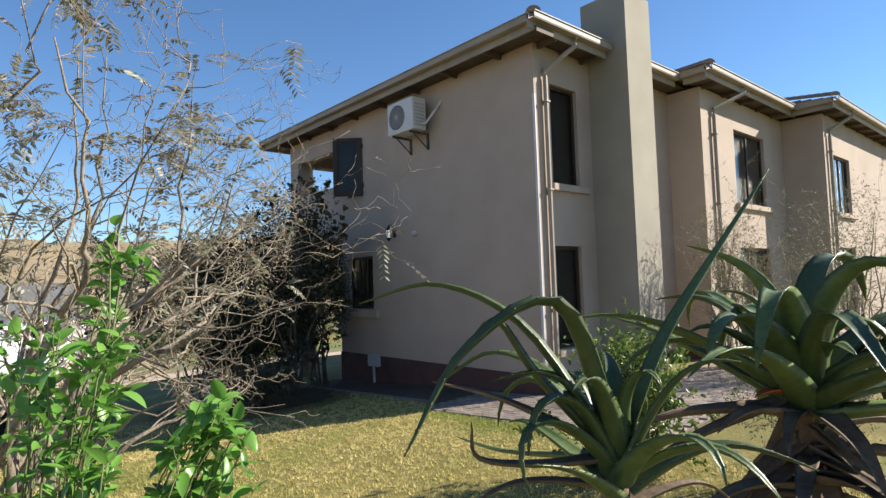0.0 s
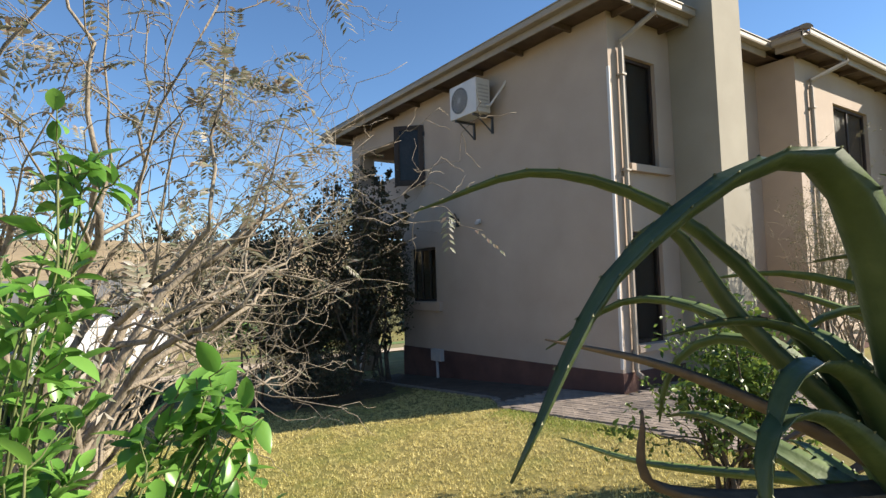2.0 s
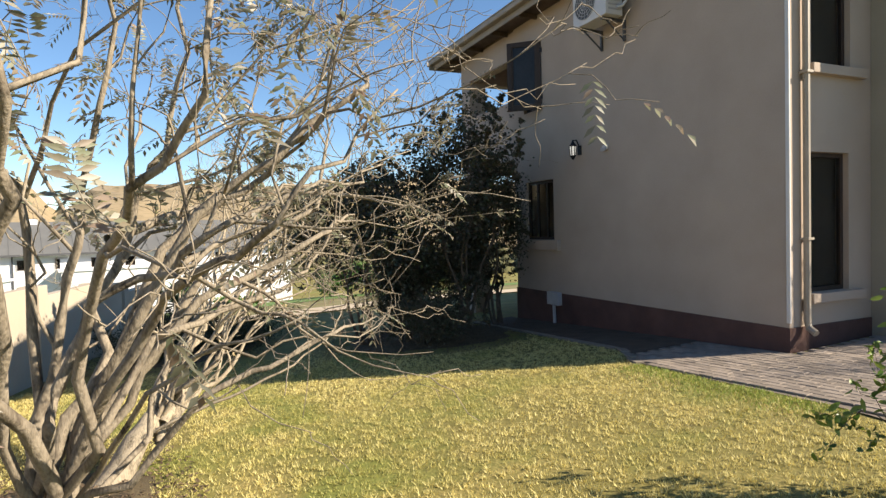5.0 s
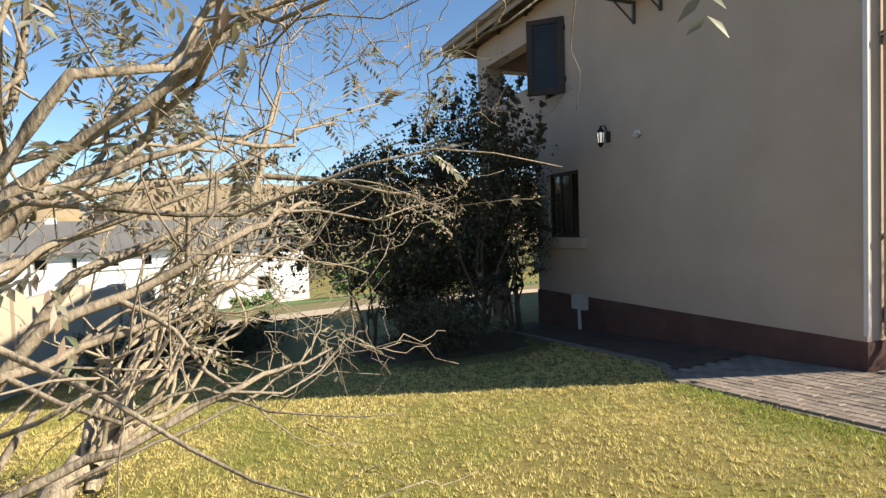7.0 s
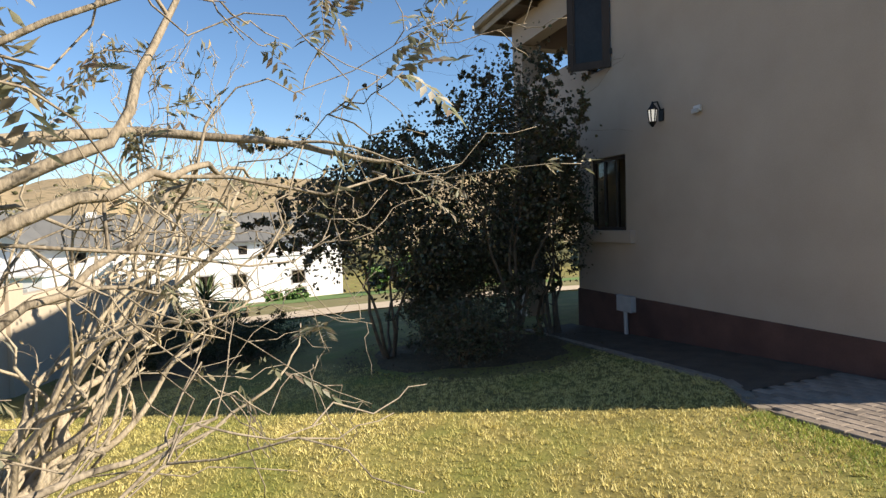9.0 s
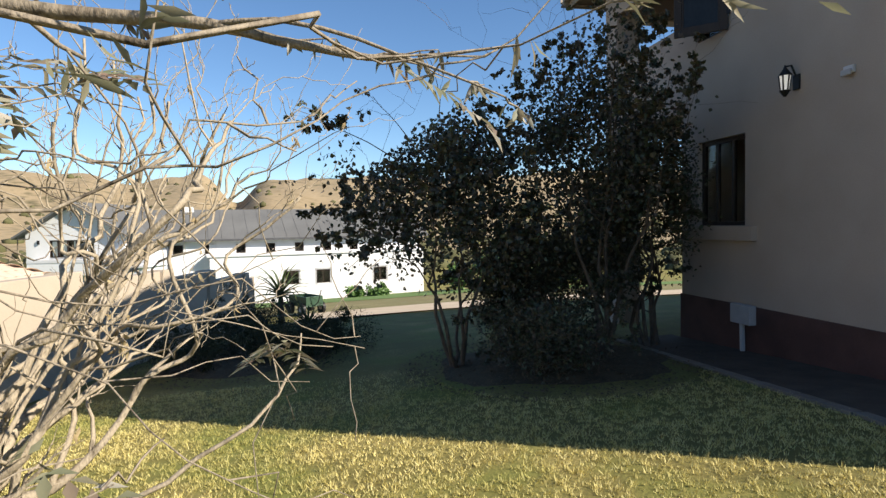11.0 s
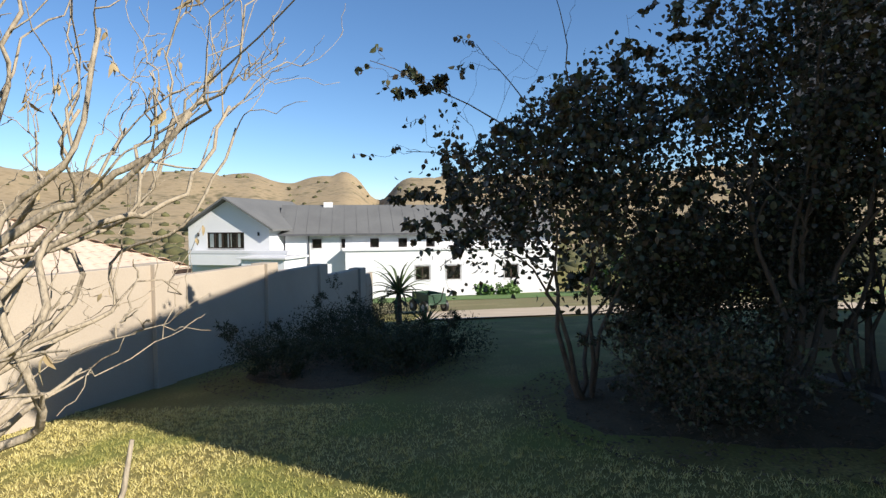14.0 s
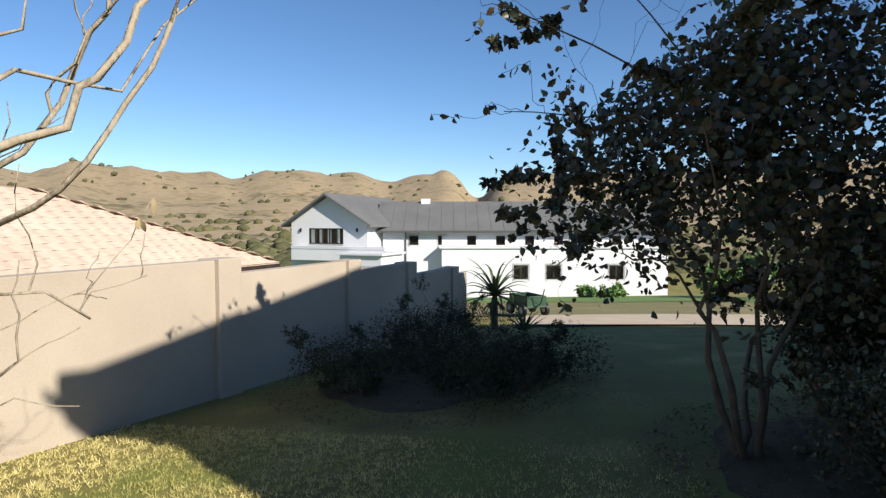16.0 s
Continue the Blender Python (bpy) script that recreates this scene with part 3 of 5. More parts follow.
# ---------------------------------------------------------------- neighbour's tiled roof
def neighbour_house():
    h = thing("tiled_house", "low house with a sunlit pink terracotta tile roof behind the wall", "house")
    e1, e2 = Vector((-0.985, 0.172, 0)), Vector((-0.172, -0.985, 0))
    p = Vector((-19.66, -4.37, -0.07))
    L, Wd, s = 13.0, 6.96, 0.47
    P = lambda u, v, z: p - e1 * u + e2 * v + Vector((0, 0, z))
    n = 14
    hw = Wd / 2

    def slope(name, fn, width_at):
        bm = bmesh.new()
        for r in range(n):
            k0, k1 = hw * r / n, hw * (r + 1.25) / n
            u0, u1 = width_at(k0)
            cols = max(1, int((u1 - u0) / 0.3))
            for c in range(cols):
                a0, a1 = u0 + (u1 - u0) * c / cols, u0 + (u1 - u0) * (c + 1.0) / cols
                b0, b1 = a0, a1
                am = (a0 + a1) / 2
                lo = [fn(a0, k0, k0 * s + 0.03), fn(am, k0, k0 * s + 0.055), fn(a1, k0, k0 * s + 0.03)]
                hi = [fn(b0, k1, k1 * s + 0.01), fn(am, k1, k1 * s + 0.03), fn(b1, k1, k1 * s + 0.01)]
                vl, vh = [bm.verts.new(q) for q in lo], [bm.verts.new(q) for q in hi]
                for i in (0, 1):
                    bm.faces.new((vl[i], vl[i + 1], vh[i + 1], vh[i]))
                bm.faces.new((vl[0], vl[1], vl[2]))
        return tagged(part(name, bm, PINKTILE, h, "overlapping terracotta tiles"), kind="stuff")

    base = bmesh.new()
    ring = [P(0, 0, 0), P(L, 0, 0), P(L, Wd, 0), P(0, Wd, 0)]
    top = [P(hw, hw, hw * s), P(L - hw, hw, hw * s)]
    v = [base.verts.new(q) for q in ring + top]
    for f in ((0, 1, 5, 4), (1, 2, 5), (2, 3, 4, 5), (3, 0, 4), (3, 2, 1, 0)):
        base.faces.new([v[i] for i in f])
    bmesh.ops.recalc_face_normals(base, faces=base.faces)
    part("roof", base, PINKTILE, h)
    slope("roof_tiles", lambda u, k, z: P(u, k, z), lambda k: (k, L - k))
    slope("roof_tiles", lambda u, k, z: P(k, u, z), lambda k: (k, Wd - k))
    wl = prism([P(0.45, 0.45, -2.9), P(L - 0.45, 0.45, -2.9), P(L - 0.45, Wd - 0.45, -2.9), P(0.45, Wd - 0.45, -2.9)], (0, 0, 2.89))
    part("wall", wl, WALLPAINT, h)
    part("fascia", prism([P(0, 0, -0.16), P(L, 0, -0.16), P(L, 0.03, -0.16), P(0, 0.03, -0.16)], (0, 0, 0.155)), DARKWOOD, h, "dark fascia board")
    part("fascia", prism([P(0, 0.034, -0.16), P(0.03, 0.034, -0.16), P(0.03, Wd, -0.16), P(0, Wd, -0.16)], (0, 0, 0.155)), DARKWOOD, h, "dark fascia board")


neighbour_house()


# ---------------------------------------------------------------- white house across the drive
def white_house():
    h = thing("white_house", "white rendered double-storey house with grey pitched roof, across the drive", "house")
    O = Vector((-47.7, -6.6, 0))
    U, W = Vector((-0.219, 0.976, 0)), Vector((0.976, 0.219, 0))
    M = Matrix((( U.x, -W.x, 0, O.x), (U.y, -W.y, 0, O.y), (0, 0, 1, 0), (0, 0, 0, 1)))  # local: x along the facade, y away from the drive

    def bx(x0, y0, z0, x1, y1, z1, bevel=0.0, m=M):
        return box(x0, y0, z0, x1, y1, z1, None, bevel, m)

    def win(x0, x1, z0, z1, y, bars=0, m=M, trim=0.12):
        w = new("window")
        w.parent = h
        fr = bmesh.new()
        for a in ((x0 - trim, y - 0.06, z0 - trim, x0, y + 0.02, z1 + trim), (x1, y - 0.06, z0 - trim, x1 + trim, y + 0.02, z1 + trim), (x0, y - 0.06, z1, x1, y + 0.02, z1 + trim), (x0, y - 0.08, z0 - trim, x1, y + 0.02, z0)):
            box(*a, fr, 0, m)
        part("surround", fr, WHITETRIM, w, "grey render surround")
        f2 = bmesh.new()
        for i in range(bars + 2):
            x = x0 + (x1 - x0) * i / (bars + 1)
            box(x - 0.05, y - 0.03, z0, x + 0.05, y + 0.03, z1, f2, 0, m)
        box(x0, y - 0.03, z1 - 0.08, x1, y + 0.03, z1, f2, 0, m)
        box(x0, y - 0.03, z0, x1, y + 0.03, z0 + 0.06, f2, 0, m)
        part("window_frame", f2, DARKWOOD, w)
        part("pane", box(x0, y - 0.008, z0, x1, y, z1, None, 0, m), GLASS, w)
        # Flat near-black sheet stands in for the unlit room behind the pane.
        part("dark_room_sheet", box(x0, y + 0.04, z0, x1, y + 0.06, z1, None, 0, m), BLIND, w)

    B = -5.2
    # long wing
    cuts = [(-2.7 + i * 2.08, -2.05 + i * 2.08, -0.72, -0.05) for i in range(8)]
    holes = cuts + [(4.7, 5.7, -3.1, -2.1), (7.0, 8.0, -3.1, -2.1), (11.4, 12.4, -3.1, -2.1)]

    def facade(holes, x0, x1, z0, z1, y, name="wall"):
        o = wall_panel("y", y, 0.25, x0, x1, z0, z1, holes, name, WHITE, h)
        o.data.transform(M)
        return o

    facade(cuts[:2], -4.6, -0.35, B, 0.4, 0.0)
    facade(cuts[2:], -0.348, 15.5, -0.9, 0.4, 0.004)
    facade(holes[8:], -0.35, 15.5, B, -0.9, -1.0)
    part("ledge", bx(-0.55, -1.12, -0.92, 15.6, 0.0, -0.78), WHITETRIM, h, "grey ledge")
    part("wall", bx(-0.35, -0.748, B, -0.15, 0.0, -0.93), WHITE, h)
    part("wall", bx(15.25, 0.26, B, 15.5, 8.0, 0.4), WHITE, h)
    part("wall", bx(-4.6, 7.75, B, 15.248, 8.0, 0.4), WHITE, h)
    for c in cuts:
        win(*c, 0.06)
    for c in holes[8:]:
        win(*c, -0.94, 1)
    rf = bmesh.new()
    sec = [(-0.5, 0.34), (4.0, 2.55), (8.5, 0.34), (8.5, 0.24), (4.0, 2.45), (-0.5, 0.24)]
    prism([M @ Vector((-5.2, y, z)) for y, z in sec], M.to_3x3() @ Vector((21.4, 0, 0)), rf)
    part("roof", rf, SLATE, h, "grey sheet roof")
    for i in range(24):
        x = -4.9 + i * 0.9
        part("roof_seam", prism([M @ Vector((x, y, z + 0.02)) for y, z in ((-0.48, 0.33), (4.0, 2.52), (4.0, 2.545), (-0.48, 0.355))], M.to_3x3() @ Vector((0.05, 0, 0))), SLATE, h)
    part("gutter", bx(-5.1, -0.62, 0.2, 16.1, -0.5, 0.33), DARKGRILLE, h, "dark gutter")
    part("downpipe", bx(-2.99, -0.1, B, -2.9, -0.01, 0.2), DARKGRILLE, h)
    part("chimney", bx(-2.0, 3.6, 1.9, -1.3, 4.3, 2.75), WHITE, h)
    # gabled block, turned a little
    G = M @ Matrix.Translation((-5.15, -1.8, 0)) @ pose(0, 0, 0, 0, 0, -22)
    g = wall_panel("y", 0.0, 0.25, -6.7, -0.35, B, 0.95, [(-5.2, -2.3, -0.62, 0.5)], "wall", WHITE, h)
    g.data.transform(G)
    part("gable", prism([G @ Vector(q) for q in ((-6.7, 0.0, 0.952), (-0.35, 0.0, 0.952), (-3.52, 0.0, 2.75))], G.to_3x3() @ Vector((0, 0.25, 0))), WHITE, h)
    part("wall", bx(-0.6, 0.252, B, -0.35, 9.0, 0.95, 0, G), WHITE, h)
    part("wall", bx(-6.7, 0.252, B, -6.45, 9.0, 0.95, 0, G), WHITE, h)
    win(-5.2, -2.3, -0.62, 0.5, 0.08, 4, G)
    for i in range(4):
        part("curtain", box(-5.05 + i * 0.7, 0.11, -0.55, -4.75 + i * 0.7, 0.115, 0.42, None, 0, G), WHITE, h, "white curtain")
    rg = bmesh.new()
    sec = [(-7.25, 0.72), (-3.52, 2.98), (0.2, 0.72), (0.2, 0.58), (-3.52, 2.84), (-7.25, 0.58)]
    prism([G @ Vector((x, -0.55, z)) for x, z in sec], G.to_3x3() @ Vector((0, 10.0, 0)), rg)
    part("roof", rg, SLATE, h, "grey sheet roof")
    part("ledge", bx(-6.2, -0.75, -0.95, 1.4, -0.002, -0.75, 0, G), WHITETRIM, h, "grey balcony ledge")
    part("balcony_wall", bx(-6.2, -0.72, -1.75, 1.2, -0.55, -0.952, 0, G), WHITE, h)
    part("porch", bx(-1.2, -2.2, B, 1.9, 0.9, -1.25, 0.02, G), WHITE, h)
    part("porch_roof", bx(-1.4, -2.4, -1.24, 2.1, 1.0, -1.1, 0.02, G), WHITETRIM, h)
    part("door", bx(-0.7, -2.24, B, 1.1, -2.203, -1.9, 0, G), GREYPLASTIC, h, "grey garage door")
    for x in (-5.9, -1.2):
        part("wall_light", bx(x, -0.12, 0.25, x + 0.1, -0.003, 0.5, 0.01, G), BLACKIRON, h)


white_house()


# ---------------------------------------------------------------- hills
def hills():
    bm = bmesh.new()
    na, rs = 420, [80, 92, 105, 120, 136, 154, 174, 196, 220, 246, 274, 304, 336, 370, 406, 440, 470, 500, 530, 560, 600, 660, 730, 820]
    rows = []
    for r in rs:
        row = []
        for i in range(na + 1):
            a = math.radians(95 + 190 * i / na)
            d = math.degrees(a)
            x, y = -7 + r * math.cos(a), 2.5 + r * math.sin(a)
            crest = 47 + 7 * noise.noise(Vector((d * 0.11, 3.1, 0))) + 5 * noise.noise(Vector((d * 0.33, 7.7, 0)))
            crest -= 17 * math.exp(-((d - 189.8) / 1.6) ** 2)
            crest += 5 * math.exp(-((d - 193.5) / 2.5) ** 2) + 3 * math.exp(-((d - 186.0) / 2.0) ** 2)
            k = smooth(90, 560, r)
            z = -5.5 + crest * k ** 1.25 + (9.0 * k) * noise.noise(Vector((x * 0.012, y * 0.012, 1.0))) + 4.5 * k * noise.noise(Vector((x * 0.033, y * 0.033, 5.0))) + 1.8 * k * noise.noise(Vector((x * 0.09, y * 0.09, 8.0)))
            if r > 600:
                z -= (r - 600) * 0.14
            row.append(bm.verts.new((x, y, z)))
        rows.append(row)
    for r0, r1 in zip(rows, rows[1:]):
        for i in range(na):
            bm.faces.new((r0[i], r0[i + 1], r1[i + 1], r1[i]))
    for f in bm.faces:
        f.smooth = True
    return tagged(mesh_object("backdrop_hills", bm, HILLROCK), "dry brown rocky hills behind the houses", "hill", kind="structure")


hill_mesh = hills()


# ---------------------------------------------------------------- plants
CLEAR = [Vector(p) for p in ((0.3, -0.2, 1.5), (-0.6, 0.36, 1.33), (-1.04, 0.62, 1.27), (-2.74, 1.63, 1.2), (-4.65, 2.5, 1.03), (-5.75, 2.7, 0.97), (-7.2, 2.52, 0.89))]


def off_path(p, gap):
    """Whether a point keeps clear of the trodden way at head height."""
    for a, b in zip(CLEAR, CLEAR[1:]):
        d = b - a
        k = max(0.0, min(1.0, (p - a).dot(d) / d.length_squared))
        if (a + d * k - p).length < gap:
            return False
    return True


class Raw:
    """Gathers vertices and faces of one mesh."""

    def __init__(self):
        self.v, self.f = [], []

    def tube(self, pts, radii, sides=5):
        up = Vector((0.21, 0.34, 0.91))
        base = len(self.v)
        n = len(pts)
        for i, p in enumerate(pts):
            d = (pts[min(i + 1, n - 1)] - pts[max(i - 1, 0)]).normalized()
            a = d.cross(up)
            if a.length < 0.05:
                a = d.cross(Vector((1, 0, 0)))
            a.normalize()
            b = d.cross(a)
            for k in range(sides):
                t = 2 * math.pi * k / sides
                self.v.append(p + (a * math.cos(t) + b * math.sin(t)) * radii[i])
        for i in range(n - 1):
            for k in range(sides):
                q, w = base + i * sides + k, base + i * sides + (k + 1) % sides
                self.f.append((q, w, w + sides, q + sides))
        self.f.append(tuple(base + (n - 1) * sides + k for k in range(sides)))

    def leaf(self, p, d, n, length, width, bend=0.25, points=1):
        """A leaf blade: folded along its rib and bent; points: how many cross rows."""
        s = d.cross(n)
        if s.length < 1e-4:
            return
        s.normalize()
        n = s.cross(d).normalized()
        base = len(self.v)
        self.v.append(p.copy())
        for i in range(1, points + 1):
            k = i / (points + 1)
            w = width * 0.5 * (math.sin(math.pi * k ** 0.8) ** 0.75)
            c = p + d * (length * k) - n * (bend * length * k * k)
            self.v += [c + s * w + n * (w * 0.35), c - n * 0.0, c - s * w + n * (w * 0.35)]
        tip = len(self.v)
        self.v.append(p + d * length - n * (bend * length))
        f = self.f
        f.append((base, base + 2, base + 1))
        f.append((base, base + 3, base + 2))
        for i in range(points - 1):
            q = base + 1 + 3 * i
            f.append((q, q + 1, q + 4, q + 3))
            f.append((q + 1, q + 2, q + 5, q + 4))
        q = base + 1 + 3 * (points - 1)
        f.append((q, q + 1, tip))
        f.append((q + 1, q + 2, tip))

    def object(self, name, material, parent=None, label="", shade=True):
        me = bpy.data.meshes.new(name)
        me.from_pydata([tuple(q) for q in self.v], [], self.f)
        if shade:
            me.polygons.foreach_set("use_smooth", [True] * len(me.polygons))
        me.materials.append(material)
        ob = new(name, me)
        if parent is not None:
            ob.parent = parent
        if label:
            ob["label"] = label
        return ob


def rand_dir(rng):
    while True:
        v = Vector((rng.uniform(-1, 1), rng.uniform(-1, 1), rng.uniform(-1, 1)))
        if 0.1 < v.length < 1:
            return v.normalized()


def gnarled(a, b, n, amp, rng, sag=0.0, rise=0.0):
    """A crooked line from a to b: wavers, bows up (rise) and sags at its end."""
    d = b - a
    ln = d.length
    o1, o2 = rng.uniform(0, 99), rng.uniform(0, 99)
    out = []
    for i in range(n + 1):
        k = i / n
        w = amp * ln * math.sin(math.pi * min(1, k * 1.15)) if k < 0.87 else amp * ln * 0.35
        off = Vector((noise.noise(Vector((k * 3.1, o1, 0))), noise.noise(Vector((k * 3.1, o2, 4))), noise.noise(Vector((k * 3.1, o1, o2)))))
        p = a + d * k + off * (w * 1.6)
        p.z += rise * ln * 4 * k * (1 - k) - sag * ln * k * k
        out.append(p)
    return out


def sprout(raw, twigs, line, r0, r1, level, spec, rng):
    """Puts a branch along a line and lets it fork. twigs takes the end pieces (line)."""
    n = len(line)
    raw.tube(line, [r0 + (r1 - r0) * (i / (n - 1)) ** 0.8 for i in range(n)], 6 if r0 > 0.02 else (5 if r0 > 0.008 else 4))
    if level == 0:
        twigs.append(line)
        return
    count, ratio, spread, lift = spec[level]
    ln = sum((q - p).length for p, q in zip(line, line[1:]))
    for j in range(count):
        k = rng.uniform(0.25, 0.98) if j else 0.97
        x = k * (n - 1)
        i = min(n - 2, int(x))
        p = line[i].lerp(line[i + 1], x - i)
        d = (line[i + 1] - line[i]).normalized()
        d = (d * (1 - spread) + rand_dir(rng) * spread + Vector((0, 0, lift))).normalized()
        cl = ln * ratio * rng.uniform(0.6, 1.25) * (1.15 - 0.45 * k)
        sub = gnarled(p, p + d * cl, 8 if level > 1 else 5, 0.15, rng)
        if not all(off_path(q, 0.24) for q in sub):
            continue
        rr = (r0 + (r1 - r0) * k ** 0.8) * rng.uniform(0.5, 0.72)
        sprout(raw, twigs, sub, max(rr, 0.0022), max(rr * 0.14, 0.0012), level - 1, spec, rng)


LEAF_DRY = leaf_surface("dry_feather_leaf", [(0.26, 0.185, 0.145), (0.43, 0.395, 0.34), (0.17, 0.19, 0.115)], 0.5, 0.4)
LEAF_OLIVE = leaf_surface("olive_leaf", [(0.13, 0.125, 0.075), (0.32, 0.27, 0.175), (0.19, 0.19, 0.12)], 0.6, 0.35)
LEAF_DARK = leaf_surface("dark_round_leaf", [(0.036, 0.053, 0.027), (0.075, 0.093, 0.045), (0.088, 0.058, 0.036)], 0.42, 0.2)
LEAF_CREEPER = leaf_surface("reddish_leaf", [(0.05, 0.045, 0.025), (0.1, 0.06, 0.04), (0.06, 0.07, 0.03)], 0.5, 0.25)
LEAF_BRIGHT = leaf_surface("glossy_green_leaf", [(0.05, 0.15, 0.022), (0.11, 0.27, 0.042), (0.19, 0.38, 0.075)], 0.3, 0.4)
LEAF_SHRUB = leaf_surface("shrub_leaf", [(0.03, 0.075, 0.018), (0.09, 0.17, 0.035), (0.2, 0.26, 0.05)], 0.4, 0.3)
LEAF_GREY = leaf_surface("grey_green_leaf", [(0.11, 0.12, 0.06), (0.2, 0.19, 0.11), (0.15, 0.14, 0.08)], 0.6, 0.3)
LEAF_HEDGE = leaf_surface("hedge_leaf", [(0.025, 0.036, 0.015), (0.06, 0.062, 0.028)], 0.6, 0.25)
LEAF_CURLED = leaf_surface("curled_dead_leaf", [(0.34, 0.25, 0.13), (0.5, 0.4, 0.23)], 0.7, 0.35)
GRASS = leaf_surface("grass_blade", [(0.36, 0.3, 0.08), (0.6, 0.505, 0.165), (0.74, 0.65, 0.31)], 0.7, 0.25)
def add_patches(m, colour, scale):
    """Lets a second colour through in large soft patches."""
    t = m.node_tree
    ramp = [q for q in t.nodes if q.type == "VALTORGB"][0]
    b = t.nodes["Principled BSDF"]
    co, nz, mr, mx = t.nodes.new("ShaderNodeTexCoord"), t.nodes.new("ShaderNodeTexNoise"), t.nodes.new("ShaderNodeMapRange"), t.nodes.new("ShaderNodeMix")
    nz.inputs["Scale"].default_value, nz.inputs["Detail"].default_value = scale, 5
    mr.inputs[1].default_value, mr.inputs[2].default_value, mr.inputs[4].default_value = 0.5, 0.68, 0.75
    mx.data_type = "RGBA"
    t.links.new(co.outputs["Object"], nz.inputs["Vector"])
    t.links.new(nz.outputs[0], mr.inputs[0])
    t.links.new(mr.outputs[0], mx.inputs[0])
    t.links.new(ramp.outputs[0], mx.inputs[6])
    mx.inputs[7].default_value = (*colour, 1)
    t.links.new(mx.outputs[2], b.inputs["Base Color"])


add_patches(GRASS, (0.24, 0.25, 0.055), 0.9)
add_patches(LAWN, (0.15, 0.17, 0.035), 0.9)
GREENWOOD = surface("green_stem", [(0.09, 0.12, 0.04), (0.16, 0.17, 0.07)], 10, 80, 0.7, 0.1)
ALOE = surface("aloe_skin", [(0.038, 0.058, 0.02), (0.1, 0.135, 0.045), (0.058, 0.088, 0.026)], 3, 40, 0.45, 0.25, obvar=0.3, spec=0.4)
ALOE_DRY = surface("dry_aloe_leaf", [(0.06, 0.04, 0.028), (0.18, 0.13, 0.085)], 8, 60, 0.8, 0.3, obvar=0.25)
ALOE_TOOTH = surface("aloe_tooth", [(0.12, 0.13, 0.07), (0.2, 0.2, 0.11)], 9, 60, 0.6, 0.0)
ALOE_RED = surface("red_aloe_leaf", [(0.35, 0.07, 0.025), (0.45, 0.14, 0.05)], 8, 60, 0.6, 0.2)


def feather(raw, p, d, rng, length, pairs, leaflet, width):
    """A pinnate leaf: narrow leaflets in pairs along a drooping stalk."""
    side = d.cross(Vector((0, 0, 1)))
    if side.length < 0.1:
        side = Vector((1, 0, 0))
    side.normalize()
    nrm = (side.cross(d) + rand_dir(rng) * 0.5).normalized()
    for i in range(pairs):
        k = (i + 1) / pairs
        q = p + d * (length * k) - Vector((0, 0, 0.35 * length * k * k))
        for s in (-1, 1):
            dd = (side * s * 0.85 + d * 0.5 - Vector((0, 0, 0.25)) + rand_dir(rng) * 0.15).normalized()
            raw.leaf(q, dd, nrm, leaflet * rng.uniform(0.75, 1.15), width, 0.12, 1)


